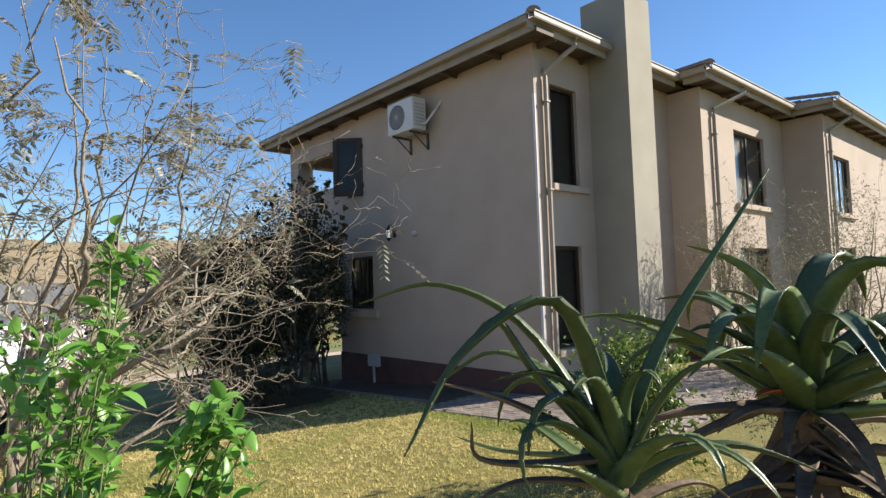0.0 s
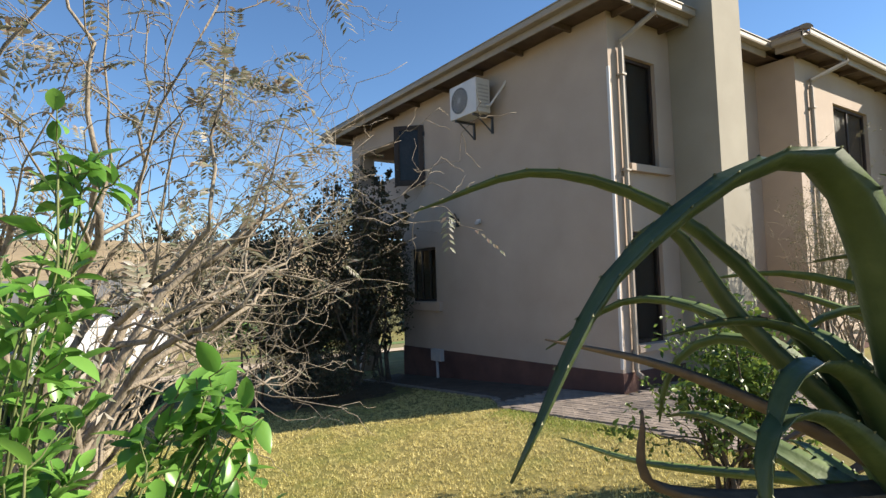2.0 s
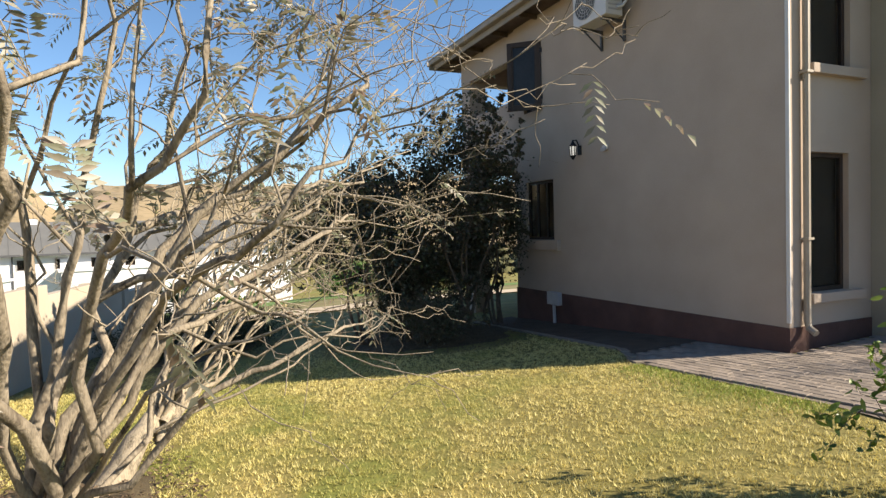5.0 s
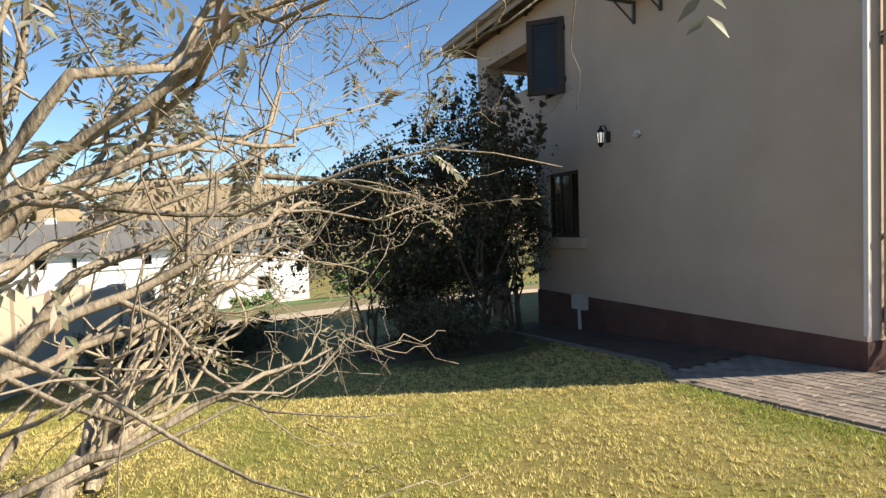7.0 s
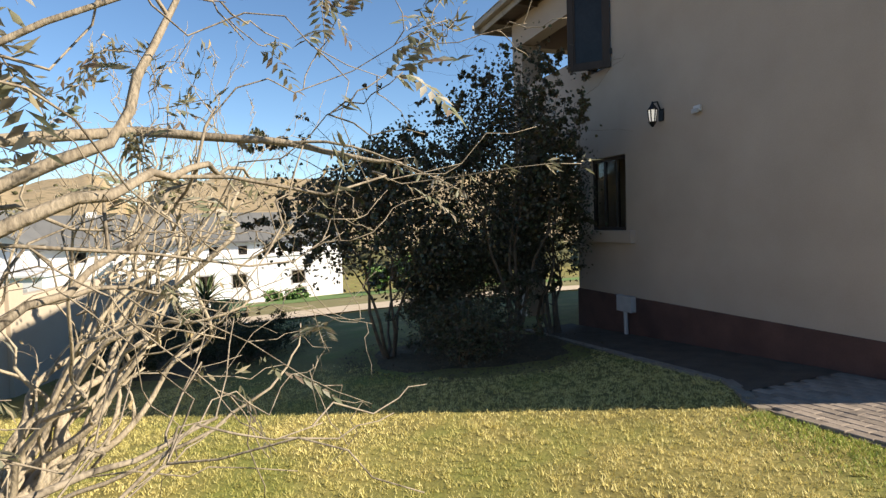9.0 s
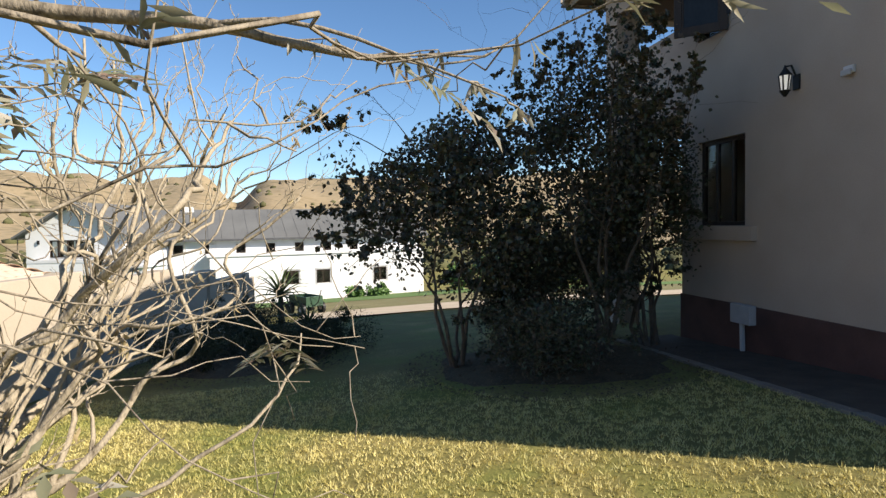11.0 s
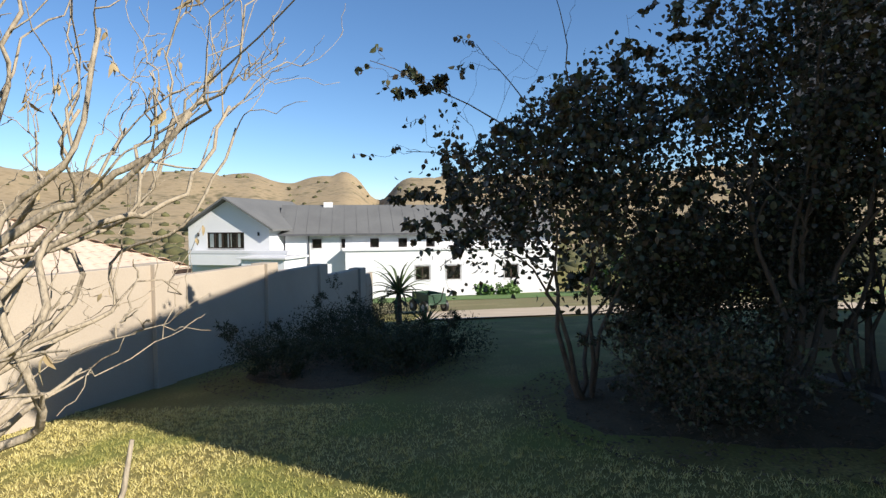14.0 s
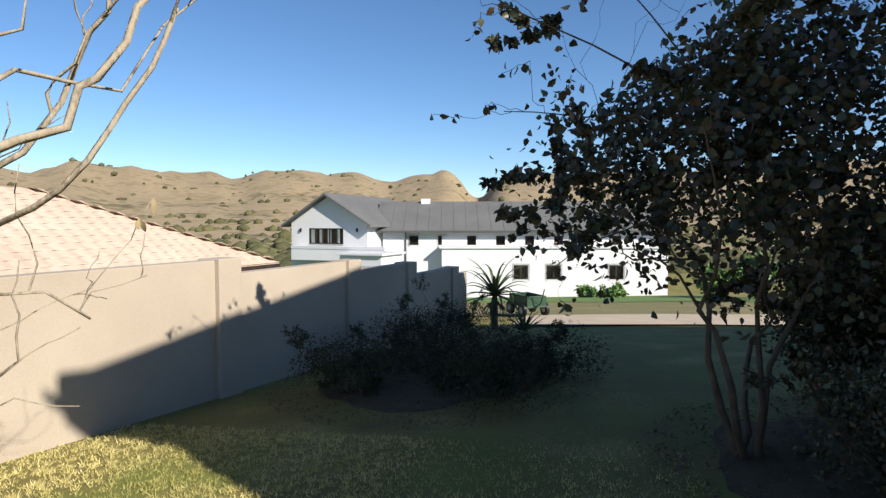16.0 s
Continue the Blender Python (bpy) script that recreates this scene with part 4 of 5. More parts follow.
def feather_tree():
    rng = random.Random(11)
    t = thing("feathery_tree", "sparse tree with crooked pale limbs and dry brown feathery leaves", "tree")
    base = Vector((-4.35, 0.0, 0))
    base.z = ground_z(base.x, base.y) - 0.06
    fork = base + Vector((0.05, 0.22, 0.7))
    trunk = Raw()
    trunk.tube(gnarled(base, fork, 6, 0.06, rng), [0.13, 0.105, 0.098, 0.092, 0.088, 0.084, 0.075], 10)
    trunk.object("trunk", BARKMID, t)
    spec = {3: (5, 0.42, 0.45, 0.1), 2: (5, 0.44, 0.5, 0.06), 1: (3, 0.5, 0.55, 0.0)}
    twigs, leaves, olive = [], Raw(), Raw()
    # the limbs: knees that each passes, its girth, and how often it forks
    limbs = [(((-3.85, 0.75, 0.98), (-3.25, 1.11, 1.29), (-3.35, 1.55, 1.75)), 0.046, 2),
             (((-3.4, 0.35, 1.15), (-2.96, 0.5, 1.56), (-2.73, 0.47, 1.85), (-2.75, 0.35, 2.55)), 0.05, 3),
             (((-3.6, 0.6, 1.2), (-3.05, 0.91, 1.62), (-3.1, 1.0, 2.5)), 0.042, 3),
             (((-4.15, 0.9, 1.35), (-4.09, 1.67, 1.95), (-4.6, 1.75, 2.2)), 0.05, 3),
             (((-4.37, 0.75, 1.2), (-4.37, 1.18, 1.51), (-3.98, 1.42, 1.75), (-3.7, 1.5, 2.35)), 0.05, 3),
             (((-4.4, 0.9, 0.95), (-4.59, 1.54, 1.25), (-4.95, 1.78, 1.36), (-5.25, 1.9, 1.34)), 0.042, 2),
             (((-4.6, 0.95, 1.1), (-4.84, 1.56, 1.4), (-5.1, 1.7, 1.85), (-5.2, 1.75, 2.15)), 0.044, 3),
             (((-4.75, 0.6, 1.3), (-4.7, 0.9, 2.2), (-4.6, 0.9, 3.2)), 0.048, 3),
             (((-4.3, 0.25, 1.3), (-3.7, -0.1, 2.3), (-3.3, -0.3, 3.0)), 0.042, 3),
             (((-3.9, 0.9, 0.62), (-4.0, 1.45, 0.8), (-4.5, 1.8, 0.78)), 0.032, 2),
             (((-3.7, 0.7, 0.7), (-3.35, 1.2, 0.98)), 0.028, 2),
             (((-5.0, 0.9, 0.8), (-5.3, 1.4, 1.0), (-5.45, 1.65, 0.95)), 0.03, 2),
             (((-5.0, 0.5, 1.3), (-5.6, 0.7, 2.3)), 0.036, 3),
             (((-3.7, 0.2, 1.3), (-3.3, 0.1, 2.0), (-3.0, 0.4, 2.9)), 0.04, 3),
             (((-4.3, 0.7, 0.8), (-4.6, 1.3, 0.95), (-4.9, 1.6, 1.15), (-5.1, 1.8, 1.55)), 0.036, 3),
             (((-4.0, 0.5, 1.0), (-3.75, 1.0, 1.3), (-3.9, 1.35, 1.45), (-4.3, 1.8, 1.6)), 0.042, 3),
             (((-4.2, 0.4, 1.1), (-4.0, 0.6, 1.9), (-3.8, 0.6, 2.9)), 0.044, 3)]
    for knees, girth, forks in limbs:
        raw, tw, line = Raw(), [], []
        at = fork + Vector((rng.uniform(-0.05, 0.05), rng.uniform(-0.05, 0.05), rng.uniform(-0.3, 0.0)))
        for q in knees:
            q = Vector(q)
            line += gnarled(at, q, 6, 0.09, rng)[:-1]
            at = q
        line.append(at)
        sprout(raw, tw, line, girth * 0.68, 0.0035, forks, spec, rng)
        raw.object("branch", BARKMID, t)
        twigs += [(q, at) for q in tw]
    for line, e in twigs:
        tip = line[-1]
        if not off_path(tip, 0.5 if tip.x < -2.5 else 0.3):
            continue
        if tip.x > -2.6 or (tip.y > 1.55 and tip.z > 1.75 and tip.x > -4.9) or (tip.y > 2.0 and tip.z > 2.3):
            continue
        dense = tip.x < -4.2 and tip.z < 2.2
        if not off_path(tip, 0.85) and tip.x < -2.9 and rng.random() < 0.7:
            continue
        if tip.z < 0.7 or rng.random() < (0.6 if tip.z < 1.3 else 0.28):
            continue
        for i in range(2 if not dense else 5):
            k = rng.choice(line[1:])
            d = ((line[-1] - line[0]).normalized() + rand_dir(rng) * 0.8 + Vector((0, 0, -0.15))).normalized()
            if dense and rng.random() < 0.75:
                for j in range(5):
                    dd = (d + rand_dir(rng) * 0.7).normalized()
                    olive.leaf(k + rand_dir(rng) * 0.02, dd, rand_dir(rng), rng.uniform(0.035, 0.065), 0.011, 0.2, 1)
            else:
                feather(leaves, k, d, rng, rng.uniform(0.12, 0.2), rng.randint(5, 8), 0.06, 0.018)
    # one long bough that hangs over the way
    way = [Vector(q) for q in ((-4.7, 0.5, 1.25), (-5.3, 1.0, 1.45), (-5.62, 1.5, 1.55), (-5.58, 1.95, 1.52), (-5.54, 2.25, 1.46), (-5.5, 2.5, 1.42))]
    fine = []
    for a, b in zip(way, way[1:]):
        fine += gnarled(a, b, 4, 0.035, rng)[:-1]
    fine.append(way[-1])
    bough = Raw()
    bough.tube(fine, [0.024 * (1 - i / len(fine)) ** 0.8 + 0.003 for i in range(len(fine))], 7)
    hang = gnarled(fine[13], Vector((-5.4, 2.66, 1.36)), 8, 0.04, rng, 0.05, 0.05)
    bough.tube(hang, [0.007 - 0.0006 * i for i in range(9)], 5)
    for src in (fine[8], fine[11], fine[15], fine[18], hang[5], hang[7], hang[8], fine[5]):
        sub = gnarled(src, src + Vector((rng.uniform(-0.12, 0.05), rng.uniform(0.0, 0.16), rng.uniform(-0.07, 0.05))), 4, 0.07, rng)
        bough.tube(sub, [0.0032, 0.0028, 0.0022, 0.0017, 0.0012], 4)
        for j in range(9):
            q = rng.choice(sub[1:])
            leaves.leaf(q, (Vector((0, 0, -0.9)) + rand_dir(rng) * 0.6).normalized(), rand_dir(rng), rng.uniform(0.03, 0.06), 0.012, 0.25, 2)
    bough.object("branch", BARKMID, t)
    leaves.object("crown", LEAF_DRY, t, "brown and green feathery leaves")
    olive.object("crown", LEAF_OLIVE, t, "olive-coloured narrow leaves")


feather_tree()


def dead_tree():
    rng = random.Random(5)
    t = thing("dead_tree", "leaning bare gnarled tree with sun-bleached grey-brown branches", "tree")
    base = Vector((-6.45, 0.2, 0))
    base.z = ground_z(base.x, base.y) - 0.06
    fork = base + Vector((-0.25, 0.35, 0.5))
    trunk = Raw()
    trunk.tube(gnarled(base, fork, 6, 0.08, rng), [0.14, 0.12, 0.11, 0.1, 0.095, 0.085, 0.07], 9)
    trunk.object("trunk", BARK, t)
    spec = {3: (4, 0.36, 0.42, 0.26), 2: (3, 0.4, 0.45, 0.26), 1: (3, 0.42, 0.5, 0.15)}
    dead = Raw()

    def limb(a, e, r, level, rise, amp=0.14):
        raw, tw = Raw(), []
        line = gnarled(a, Vector(e), 20, amp, rng, 0.0, rise)
        sprout(raw, tw, line, r, 0.006, level, spec, rng)
        raw.object("branch", BARK, t)
        for ln in tw:
            if rng.random() < 0.14 and off_path(ln[-1], 0.3):
                for j in range(rng.randint(1, 4)):
                    dead.leaf(rng.choice(ln), (Vector((0, 0, -1)) + rand_dir(rng) * 0.6).normalized(), rand_dir(rng), rng.uniform(0.03, 0.06), 0.016, 0.5, 2)
        return line

    # leaning stems, then crooked uprights from them
    stems = []
    for e in ((-8.0, 1.15, 0.6), (-7.75, 1.25, 0.48), (-7.6, 1.0, 0.8), (-7.2, 1.55, 0.5), (-8.1, 0.9, 0.62), (-7.0, 1.25, 0.4), (-6.85, 1.5, 0.7)):
        stems.append(limb(fork + Vector((rng.uniform(-0.08, 0.08), rng.uniform(-0.08, 0.08), rng.uniform(-0.25, 0.02))), e, rng.uniform(0.034, 0.05), 2, 0.04, 0.1))
    ups = ((-6.65, 1.6, 1.6), (-6.72, 1.85, 1.55), (-6.9, 2.12, 1.2), (-7.15, 1.8, 1.45), (-7.45, 1.3, 1.8), (-7.65, 1.4, 1.4), (-7.0, 1.2, 1.95), (-6.3, 1.45, 1.4),
           (-7.9, 1.5, 1.5), (-8.3, 1.65, 1.35), (-8.5, 1.45, 1.7), (-7.7, 0.9, 1.7), (-5.9, 1.2, 1.2), (-8.1, 1.2, 1.3), (-6.9, 0.8, 1.6))
    for i, e in enumerate(ups):
        ev = Vector(e)
        src = min((q for ln in stems for q in ln[4:16]), key=lambda q: (q - Vector((ev.x, ev.y - 0.25, q.z))).length + rng.random() * 0.25)
        limb(src, e, rng.uniform(0.010, 0.017), 3 if i % 3 else 2, -0.07, 0.2)
    for knees, girth in ((((-6.45, 1.1, 0.55), (-6.2, 1.8, 1.14), (-6.54, 1.78, 1.25), (-6.73, 1.87, 1.5)), 0.02), (((-7.0, 1.1, 0.8), (-7.4, 1.2, 1.3), (-7.54, 1.15, 1.95)), 0.022),
                         (((-6.7, 1.0, 0.6), (-6.6, 1.5, 0.95), (-6.85, 1.6, 1.6)), 0.02), (((-7.3, 1.05, 0.75), (-7.46, 1.4, 1.02), (-7.52, 1.66, 1.18), (-7.55, 1.84, 1.37)), 0.024),
                         (((-7.7, 1.2, 0.9), (-8.1, 1.5, 1.1), (-8.3, 1.6, 1.5)), 0.018)):
        raw, tw, line = Raw(), [], []
        at = fork + Vector((0, 0, rng.uniform(-0.15, 0)))
        for q in knees:
            q = Vector(q)
            line += gnarled(at, q, 6, 0.1, rng)[:-1]
            at = q
        line.append(at)
        sprout(raw, tw, line, girth, 0.007, 2, spec, rng)
        raw.object("branch", BARK, t)
    dead.object("crown", LEAF_CURLED, t, "last curled pale dead leaves")
    # a low limb that reaches out over the grass and turns up
    raw = Raw()
    low = [Vector(q) for q in ((-6.55, 0.45, -0.35), (-6.5, 1.0, -0.12), (-6.45, 1.55, 0.08), (-6.5, 1.95, 0.3), (-6.62, 2.12, 0.5), (-6.66, 2.14, 0.66))]
    fine = []
    for a, b in zip(low, low[1:]):
        fine += gnarled(a, b, 4, 0.06, rng)[:-1]
    raw.tube(fine, [0.015 - 0.0006 * i for i in range(len(fine))], 6)
    raw.object("branch", BARK, t)


dead_tree()


def crown_top(y):
    """The crowns rise towards the house; cut so that their shadow stays off the boundary wall."""
    return 0.71 * y - 0.1 if y > 2.5 else 9.0


def bush(name, label, centre, radii, stems, leaf_count, leaf_len, leaf_w, leaf_mat, wood_mat, seed, category="shrub", shell=0.5, points=1, lumps=5, twig_out=(), group=""):
    """Stems that fan out from the foot into a lumpy cloud of single leaves."""
    rng = random.Random(seed)
    t = thing(name, label, category, group)
    c, R = Vector(centre), Vector(radii)
    foot = Vector((c.x, c.y, ground_z(c.x, c.y)))
    blobs = []
    for i in range(lumps):
        d = rand_dir(rng)
        d.z = abs(d.z) * 1.2 - 0.35
        blobs.append((c + Vector((d.x * R.x, d.y * R.y, d.z * R.z)) * 0.55, rng.uniform(0.42, 0.68)))
    leaves = Raw()
    spec = {3: (5, 0.45, 0.45, 0.1), 2: (4, 0.5, 0.5, 0.05), 1: (3, 0.5, 0.55, 0)}
    twigs = []
    for i in range(stems):
        b, s = blobs[i % lumps]
        off = rand_dir(rng)
        e = b + Vector((off.x * R.x, off.y * R.y, off.z * R.z)) * s * 0.8
        e.z = max(e.z, foot.z + 0.15)
        raw = Raw()
        base = 0.05 if category == "tree" else 0.16
        a = foot + Vector((rng.uniform(-1, 1) * R.x * base, rng.uniform(-1, 1) * R.y * base, -0.05))
        line = gnarled(a, e, 8, 0.08, rng)
        sprout(raw, twigs, line, 0.012 + 0.012 * R.z, 0.004, 2, spec, rng)
        raw.object("stem", wood_mat, t)
    for e in twig_out:
        raw = Raw()
        line = gnarled(c, Vector(e), 10, 0.07, rng, 0.0, 0.06)
        loose = []
        sprout(raw, loose, line, 0.012, 0.003, 2, {2: (6, 0.2, 0.5, -0.1), 1: (1, 0.6, 0.5, -0.25)}, rng)
        raw.object("stem", wood_mat, t)
        for ln in loose:
            for q in ln[1:]:
                for _ in range(1):
                    leaves.leaf(q + rand_dir(rng) * 0.01, (Vector((0, 0, -0.5)) + rand_dir(rng)).normalized(), rand_dir(rng), leaf_len * rng.uniform(0.6, 1.1), leaf_w * rng.uniform(0.7, 1.1), 0.2, points)
    n = 0
    tries = 0
    while n < leaf_count and tries < leaf_count * 6:
        tries += 1
        if rng.random() < 0.45 and twigs:
            ln = rng.choice(twigs)
            p = rng.choice(ln[1:]) + rand_dir(rng) * leaf_len * 0.4
        else:
            b, s = rng.choice(blobs)
            d = rand_dir(rng) * (shell + (1 - shell) * rng.random()) * s
            p = b + Vector((d.x * R.x, d.y * R.y, d.z * R.z))
        if p.z < ground_z(p.x, p.y) + 0.04 or not off_path(p, 0.3) or (p.y > 6.75 and -11.3 < p.x < -5) or (p.x > -20 and p.z > crown_top(p.y)):
            continue
        dd = (rand_dir(rng) + Vector((0, 0, -0.25))).normalized()
        leaves.leaf(p, dd, rand_dir(rng), leaf_len * rng.uniform(0.6, 1.2), leaf_w * rng.uniform(0.7, 1.2), 0.2, points)
        n += 1
    leaves.object("crown", leaf_mat, t)
    return t


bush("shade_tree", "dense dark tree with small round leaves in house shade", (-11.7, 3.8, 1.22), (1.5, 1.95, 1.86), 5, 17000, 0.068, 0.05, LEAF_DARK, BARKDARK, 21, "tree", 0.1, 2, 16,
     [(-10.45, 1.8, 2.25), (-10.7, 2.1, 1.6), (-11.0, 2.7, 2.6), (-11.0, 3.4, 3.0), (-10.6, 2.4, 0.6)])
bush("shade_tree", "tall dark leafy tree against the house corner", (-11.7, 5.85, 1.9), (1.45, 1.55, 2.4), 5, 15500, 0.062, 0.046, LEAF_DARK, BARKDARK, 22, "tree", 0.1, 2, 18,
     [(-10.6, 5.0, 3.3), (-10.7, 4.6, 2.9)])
bush("undergrowth", "dark tall shrub under the balcony", (-13.4, 6.7, 0.7), (0.95, 0.7, 1.6), 6, 12000, 0.06, 0.045, LEAF_DARK, BARKDARK, 29, "bush", 0.1, 1, 12)
bush("wall_creeper", "dark reddish-brown leafy shrub against the wall beside the window", (-11.95, 6.7, 1.4), (1.0, 0.6, 1.9), 6, 22000, 0.05, 0.036, LEAF_CREEPER, BARKDARK, 28, "shrub", 0.1, 1, 12)
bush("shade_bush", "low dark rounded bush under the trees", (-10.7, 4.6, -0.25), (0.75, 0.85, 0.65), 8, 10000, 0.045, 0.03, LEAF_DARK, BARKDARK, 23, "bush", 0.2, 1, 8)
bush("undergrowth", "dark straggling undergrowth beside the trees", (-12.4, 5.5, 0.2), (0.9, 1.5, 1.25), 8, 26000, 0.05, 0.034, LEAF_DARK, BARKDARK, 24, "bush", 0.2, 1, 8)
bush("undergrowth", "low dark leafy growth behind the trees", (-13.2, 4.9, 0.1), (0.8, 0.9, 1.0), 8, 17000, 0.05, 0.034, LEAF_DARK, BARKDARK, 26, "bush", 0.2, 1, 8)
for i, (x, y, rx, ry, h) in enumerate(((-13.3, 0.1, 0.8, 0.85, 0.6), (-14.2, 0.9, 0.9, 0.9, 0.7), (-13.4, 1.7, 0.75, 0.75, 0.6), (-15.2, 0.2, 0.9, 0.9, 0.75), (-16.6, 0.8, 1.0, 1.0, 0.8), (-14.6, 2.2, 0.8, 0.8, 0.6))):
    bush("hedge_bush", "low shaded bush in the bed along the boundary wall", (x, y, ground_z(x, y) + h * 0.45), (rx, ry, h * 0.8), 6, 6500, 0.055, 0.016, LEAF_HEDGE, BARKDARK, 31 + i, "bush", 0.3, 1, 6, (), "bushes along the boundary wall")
bush("garden_shrub", "green shrub with yellow-green new leaves beside the paving", (-2.95, 4.65, 0.38), (0.58, 0.55, 0.88), 14, 4600, 0.062, 0.027, LEAF_SHRUB, BARKDARK, 41, "shrub", 0.15, 3, 9)
for i, (x, y, r, h) in enumerate(((-4.55, 10.5, 0.5, 3.0), (-4.35, 11.1, 0.6, 2.6), (-3.6, 11.6, 0.8, 2.6), (-2.6, 11.0, 0.9, 3.0), (-3.3, 10.2, 0.8, 1.4), (-1.7, 5.3, 0.7, 1.3))):
    g = ground_z(x, y)
    bush("wispy_shrub", "thin grey-green twiggy shrub before the wall", (x, y, g + h * 0.58), (r, r, h * 0.46), 12, 5000, 0.042, 0.012, LEAF_GREY, BARK, 51 + i, "shrub", 0.3, 1, 8, (), "wispy shrubs before the wings")


def leafy_sapling():
    """Young citrus-like plant close to the way: green stems and broad glossy leaves."""
    rng = random.Random(3)
    t = thing("citrus_sapling", "young plant with broad glossy bright green leaves", "plant")
    base = Vector((-2.0, 0.1, ground_z(-2.0, 0.1) - 0.03))
    # sprigs: where each gathers, how wide, how many shoots
    sprigs = (((-1.71, 0.35, 1.57), 0.055, 6), ((-1.64, 0.27, 1.3), 0.075, 4), ((-1.6, 0.52, 1.12), 0.07, 9), ((-1.68, 0.6, 1.02), 0.08, 9), ((-1.6, 0.34, 1.05), 0.08, 4),
              ((-1.95, 0.22, 1.28), 0.1, 5), ((-1.9, 0.32, 1.05), 0.1, 5))
    ends = [Vector(c) + Vector((rng.uniform(-1, 1), rng.uniform(-1, 1), rng.uniform(-0.8, 1))) * w for c, w, k in sprigs for _ in range(k)]
    for e in ends:
        e = Vector(e)
        raw, tw, lv = Raw(), [], Raw()
        line = gnarled(base + Vector((rng.uniform(-0.05, 0.05), rng.uniform(-0.05, 0.05), 0)), e, 10, 0.06, rng, 0, 0.03)
        sprout(raw, tw, line[:7], 0.006, 0.004, 0, {}, rng)
        sprout(raw, tw, line[6:], 0.004, 0.002, 1, {1: (4, 0.16, 0.45, 0.1)}, rng)
        tw.pop(0)
        st = raw.object("stem", GREENWOOD, t)
        for ln in tw + [line[8:]]:
            m = 4
            for j in range(m):
                p = ln[0].lerp(ln[-1], rng.uniform(0.1, 1.0))
                d = ((ln[-1] - ln[0]).normalized() * 0.6 + rand_dir(rng) + Vector((0, 0, 0.1))).normalized()
                L = rng.uniform(0.04, 0.075)
                if off_path(p, 0.2):
                    lv.leaf(p, d, (Vector((0, 0, 1)) + rand_dir(rng) * 0.6).normalized(), L, L * 0.48, 0.25, 4)
        lv.object("leaves", LEAF_BRIGHT, st)
    return t


leafy_sapling()


def aloe_leaf(core, az, el, length, width, curl, material, parent, teeth=True, twist=0.0, gap=0.17, fold=0.6, bow=None):
    """A thick channelled aloe leaf that rises from the heart and bends over; toothed along both margins. bow: three points that a bent leaf passes."""
    n = 14
    if bow:
        q = [core] + [Vector(p) for p in bow]
        az = math.atan2(q[2].y - q[0].y, q[2].x - q[0].x)
    out = Vector((math.cos(az), math.sin(az), 0))
    side0 = Vector((-math.sin(az), math.cos(az), 0))

    def spine(L):
        p, a, pts = core + out * 0.02, el, []
        for i in range(n + 1):
            pts.append(p.copy())
            p = p + (out * math.cos(a) + Vector((0, 0, math.sin(a))) + side0 * (twist * i / n)) * (L / n)
            a -= curl / n * (0.35 + 1.62 * math.exp(-((i / n - fold) / 0.2) ** 2))
        return pts

    def bowed():
        c = [2 * q[0] - q[1]] + q + [2 * q[3] - q[2]]
        pts = []
        for i in range(n + 1):
            x = min(2.9999, 3 * i / n)
            j, k = int(x), x - int(x)
            p0, p1, p2, p3 = c[j:j + 4]
            pts.append(0.5 * (2 * p1 + (p2 - p0) * k + (2 * p0 - 5 * p1 + 4 * p2 - p3) * k * k + (3 * p1 - p0 - 3 * p2 + p3) * k ** 3))
        return pts

    pts = bowed() if bow else spine(length)
    for _ in range(0 if bow else 6):
        if all(off_path(p, gap) for p in pts):
            break
        length *= 0.82
        pts = spine(length)
    raw = Raw()
    cols = 7
    for i, p in enumerate(pts):
        k = i / n
        d = (pts[min(i + 1, n)] - pts[max(i - 1, 0)]).normalized()
        s = (side0 - d * side0.dot(d)).normalized()
        up = s.cross(d) * -1
        if up.z < 0 and i == 0:
            up = -up
        w = width * 0.5 * ((1 - k) ** 0.75 * (1.12 - 0.12 * k) + 0.05 * noise.noise(core * 9 + Vector((k * 5, az, 0)))) * min(1, (1 - k) * 30) + 0.0015
        th = width * 0.22 * (1 - k) ** 0.8 + 0.001
        for c in range(cols):
            u = -1 + 2 * c / (cols - 1)
            raw.v.append(p + s * (w * u) + up * (th * (u * u - 0.35)))
        for c in range(cols - 2, 0, -1):
            u = -1 + 2 * c / (cols - 1)
            raw.v.append(p + s * (w * u) + up * (th * (u * u - 0.35) - th * 0.9 * (1 - u * u)))
    m = cols + cols - 2
    for i in range(n):
        for c in range(m):
            a, b = i * m + c, i * m + (c + 1) % m
            raw.f.append((a, b, b + m, a + m))
    raw.f.append(tuple(range(n * m, n * m + m)))
    ob = raw.object("leaf", material, parent)
    if teeth:
        tr = Raw()
        for i in range(1, n):
            for e in (0, cols - 1):
                for h in (0.0,):
                    q = raw.v[i * m + e].lerp(raw.v[(i + 1) * m + e], h)
                    c0 = raw.v[i * m + cols // 2]
                    o = (raw.v[i * m + e] - c0).normalized()
                    along = (raw.v[(i + 1) * m + e] - raw.v[i * m + e]).normalized()
                    b = len(tr.v)
                    up = o.cross(along)
                    tr.v += [q - along * 0.0022, q + along * 0.0022, q + up * 0.0018, q + o * 0.0028 + along * 0.0015]
                    tr.f += [(b, b + 1, b + 3), (b + 1, b + 2, b + 3), (b + 2, b, b + 3)]
        tagged(tr.object("teeth", ALOE_TOOTH, ob, "", False), kind="stuff")
    return ob


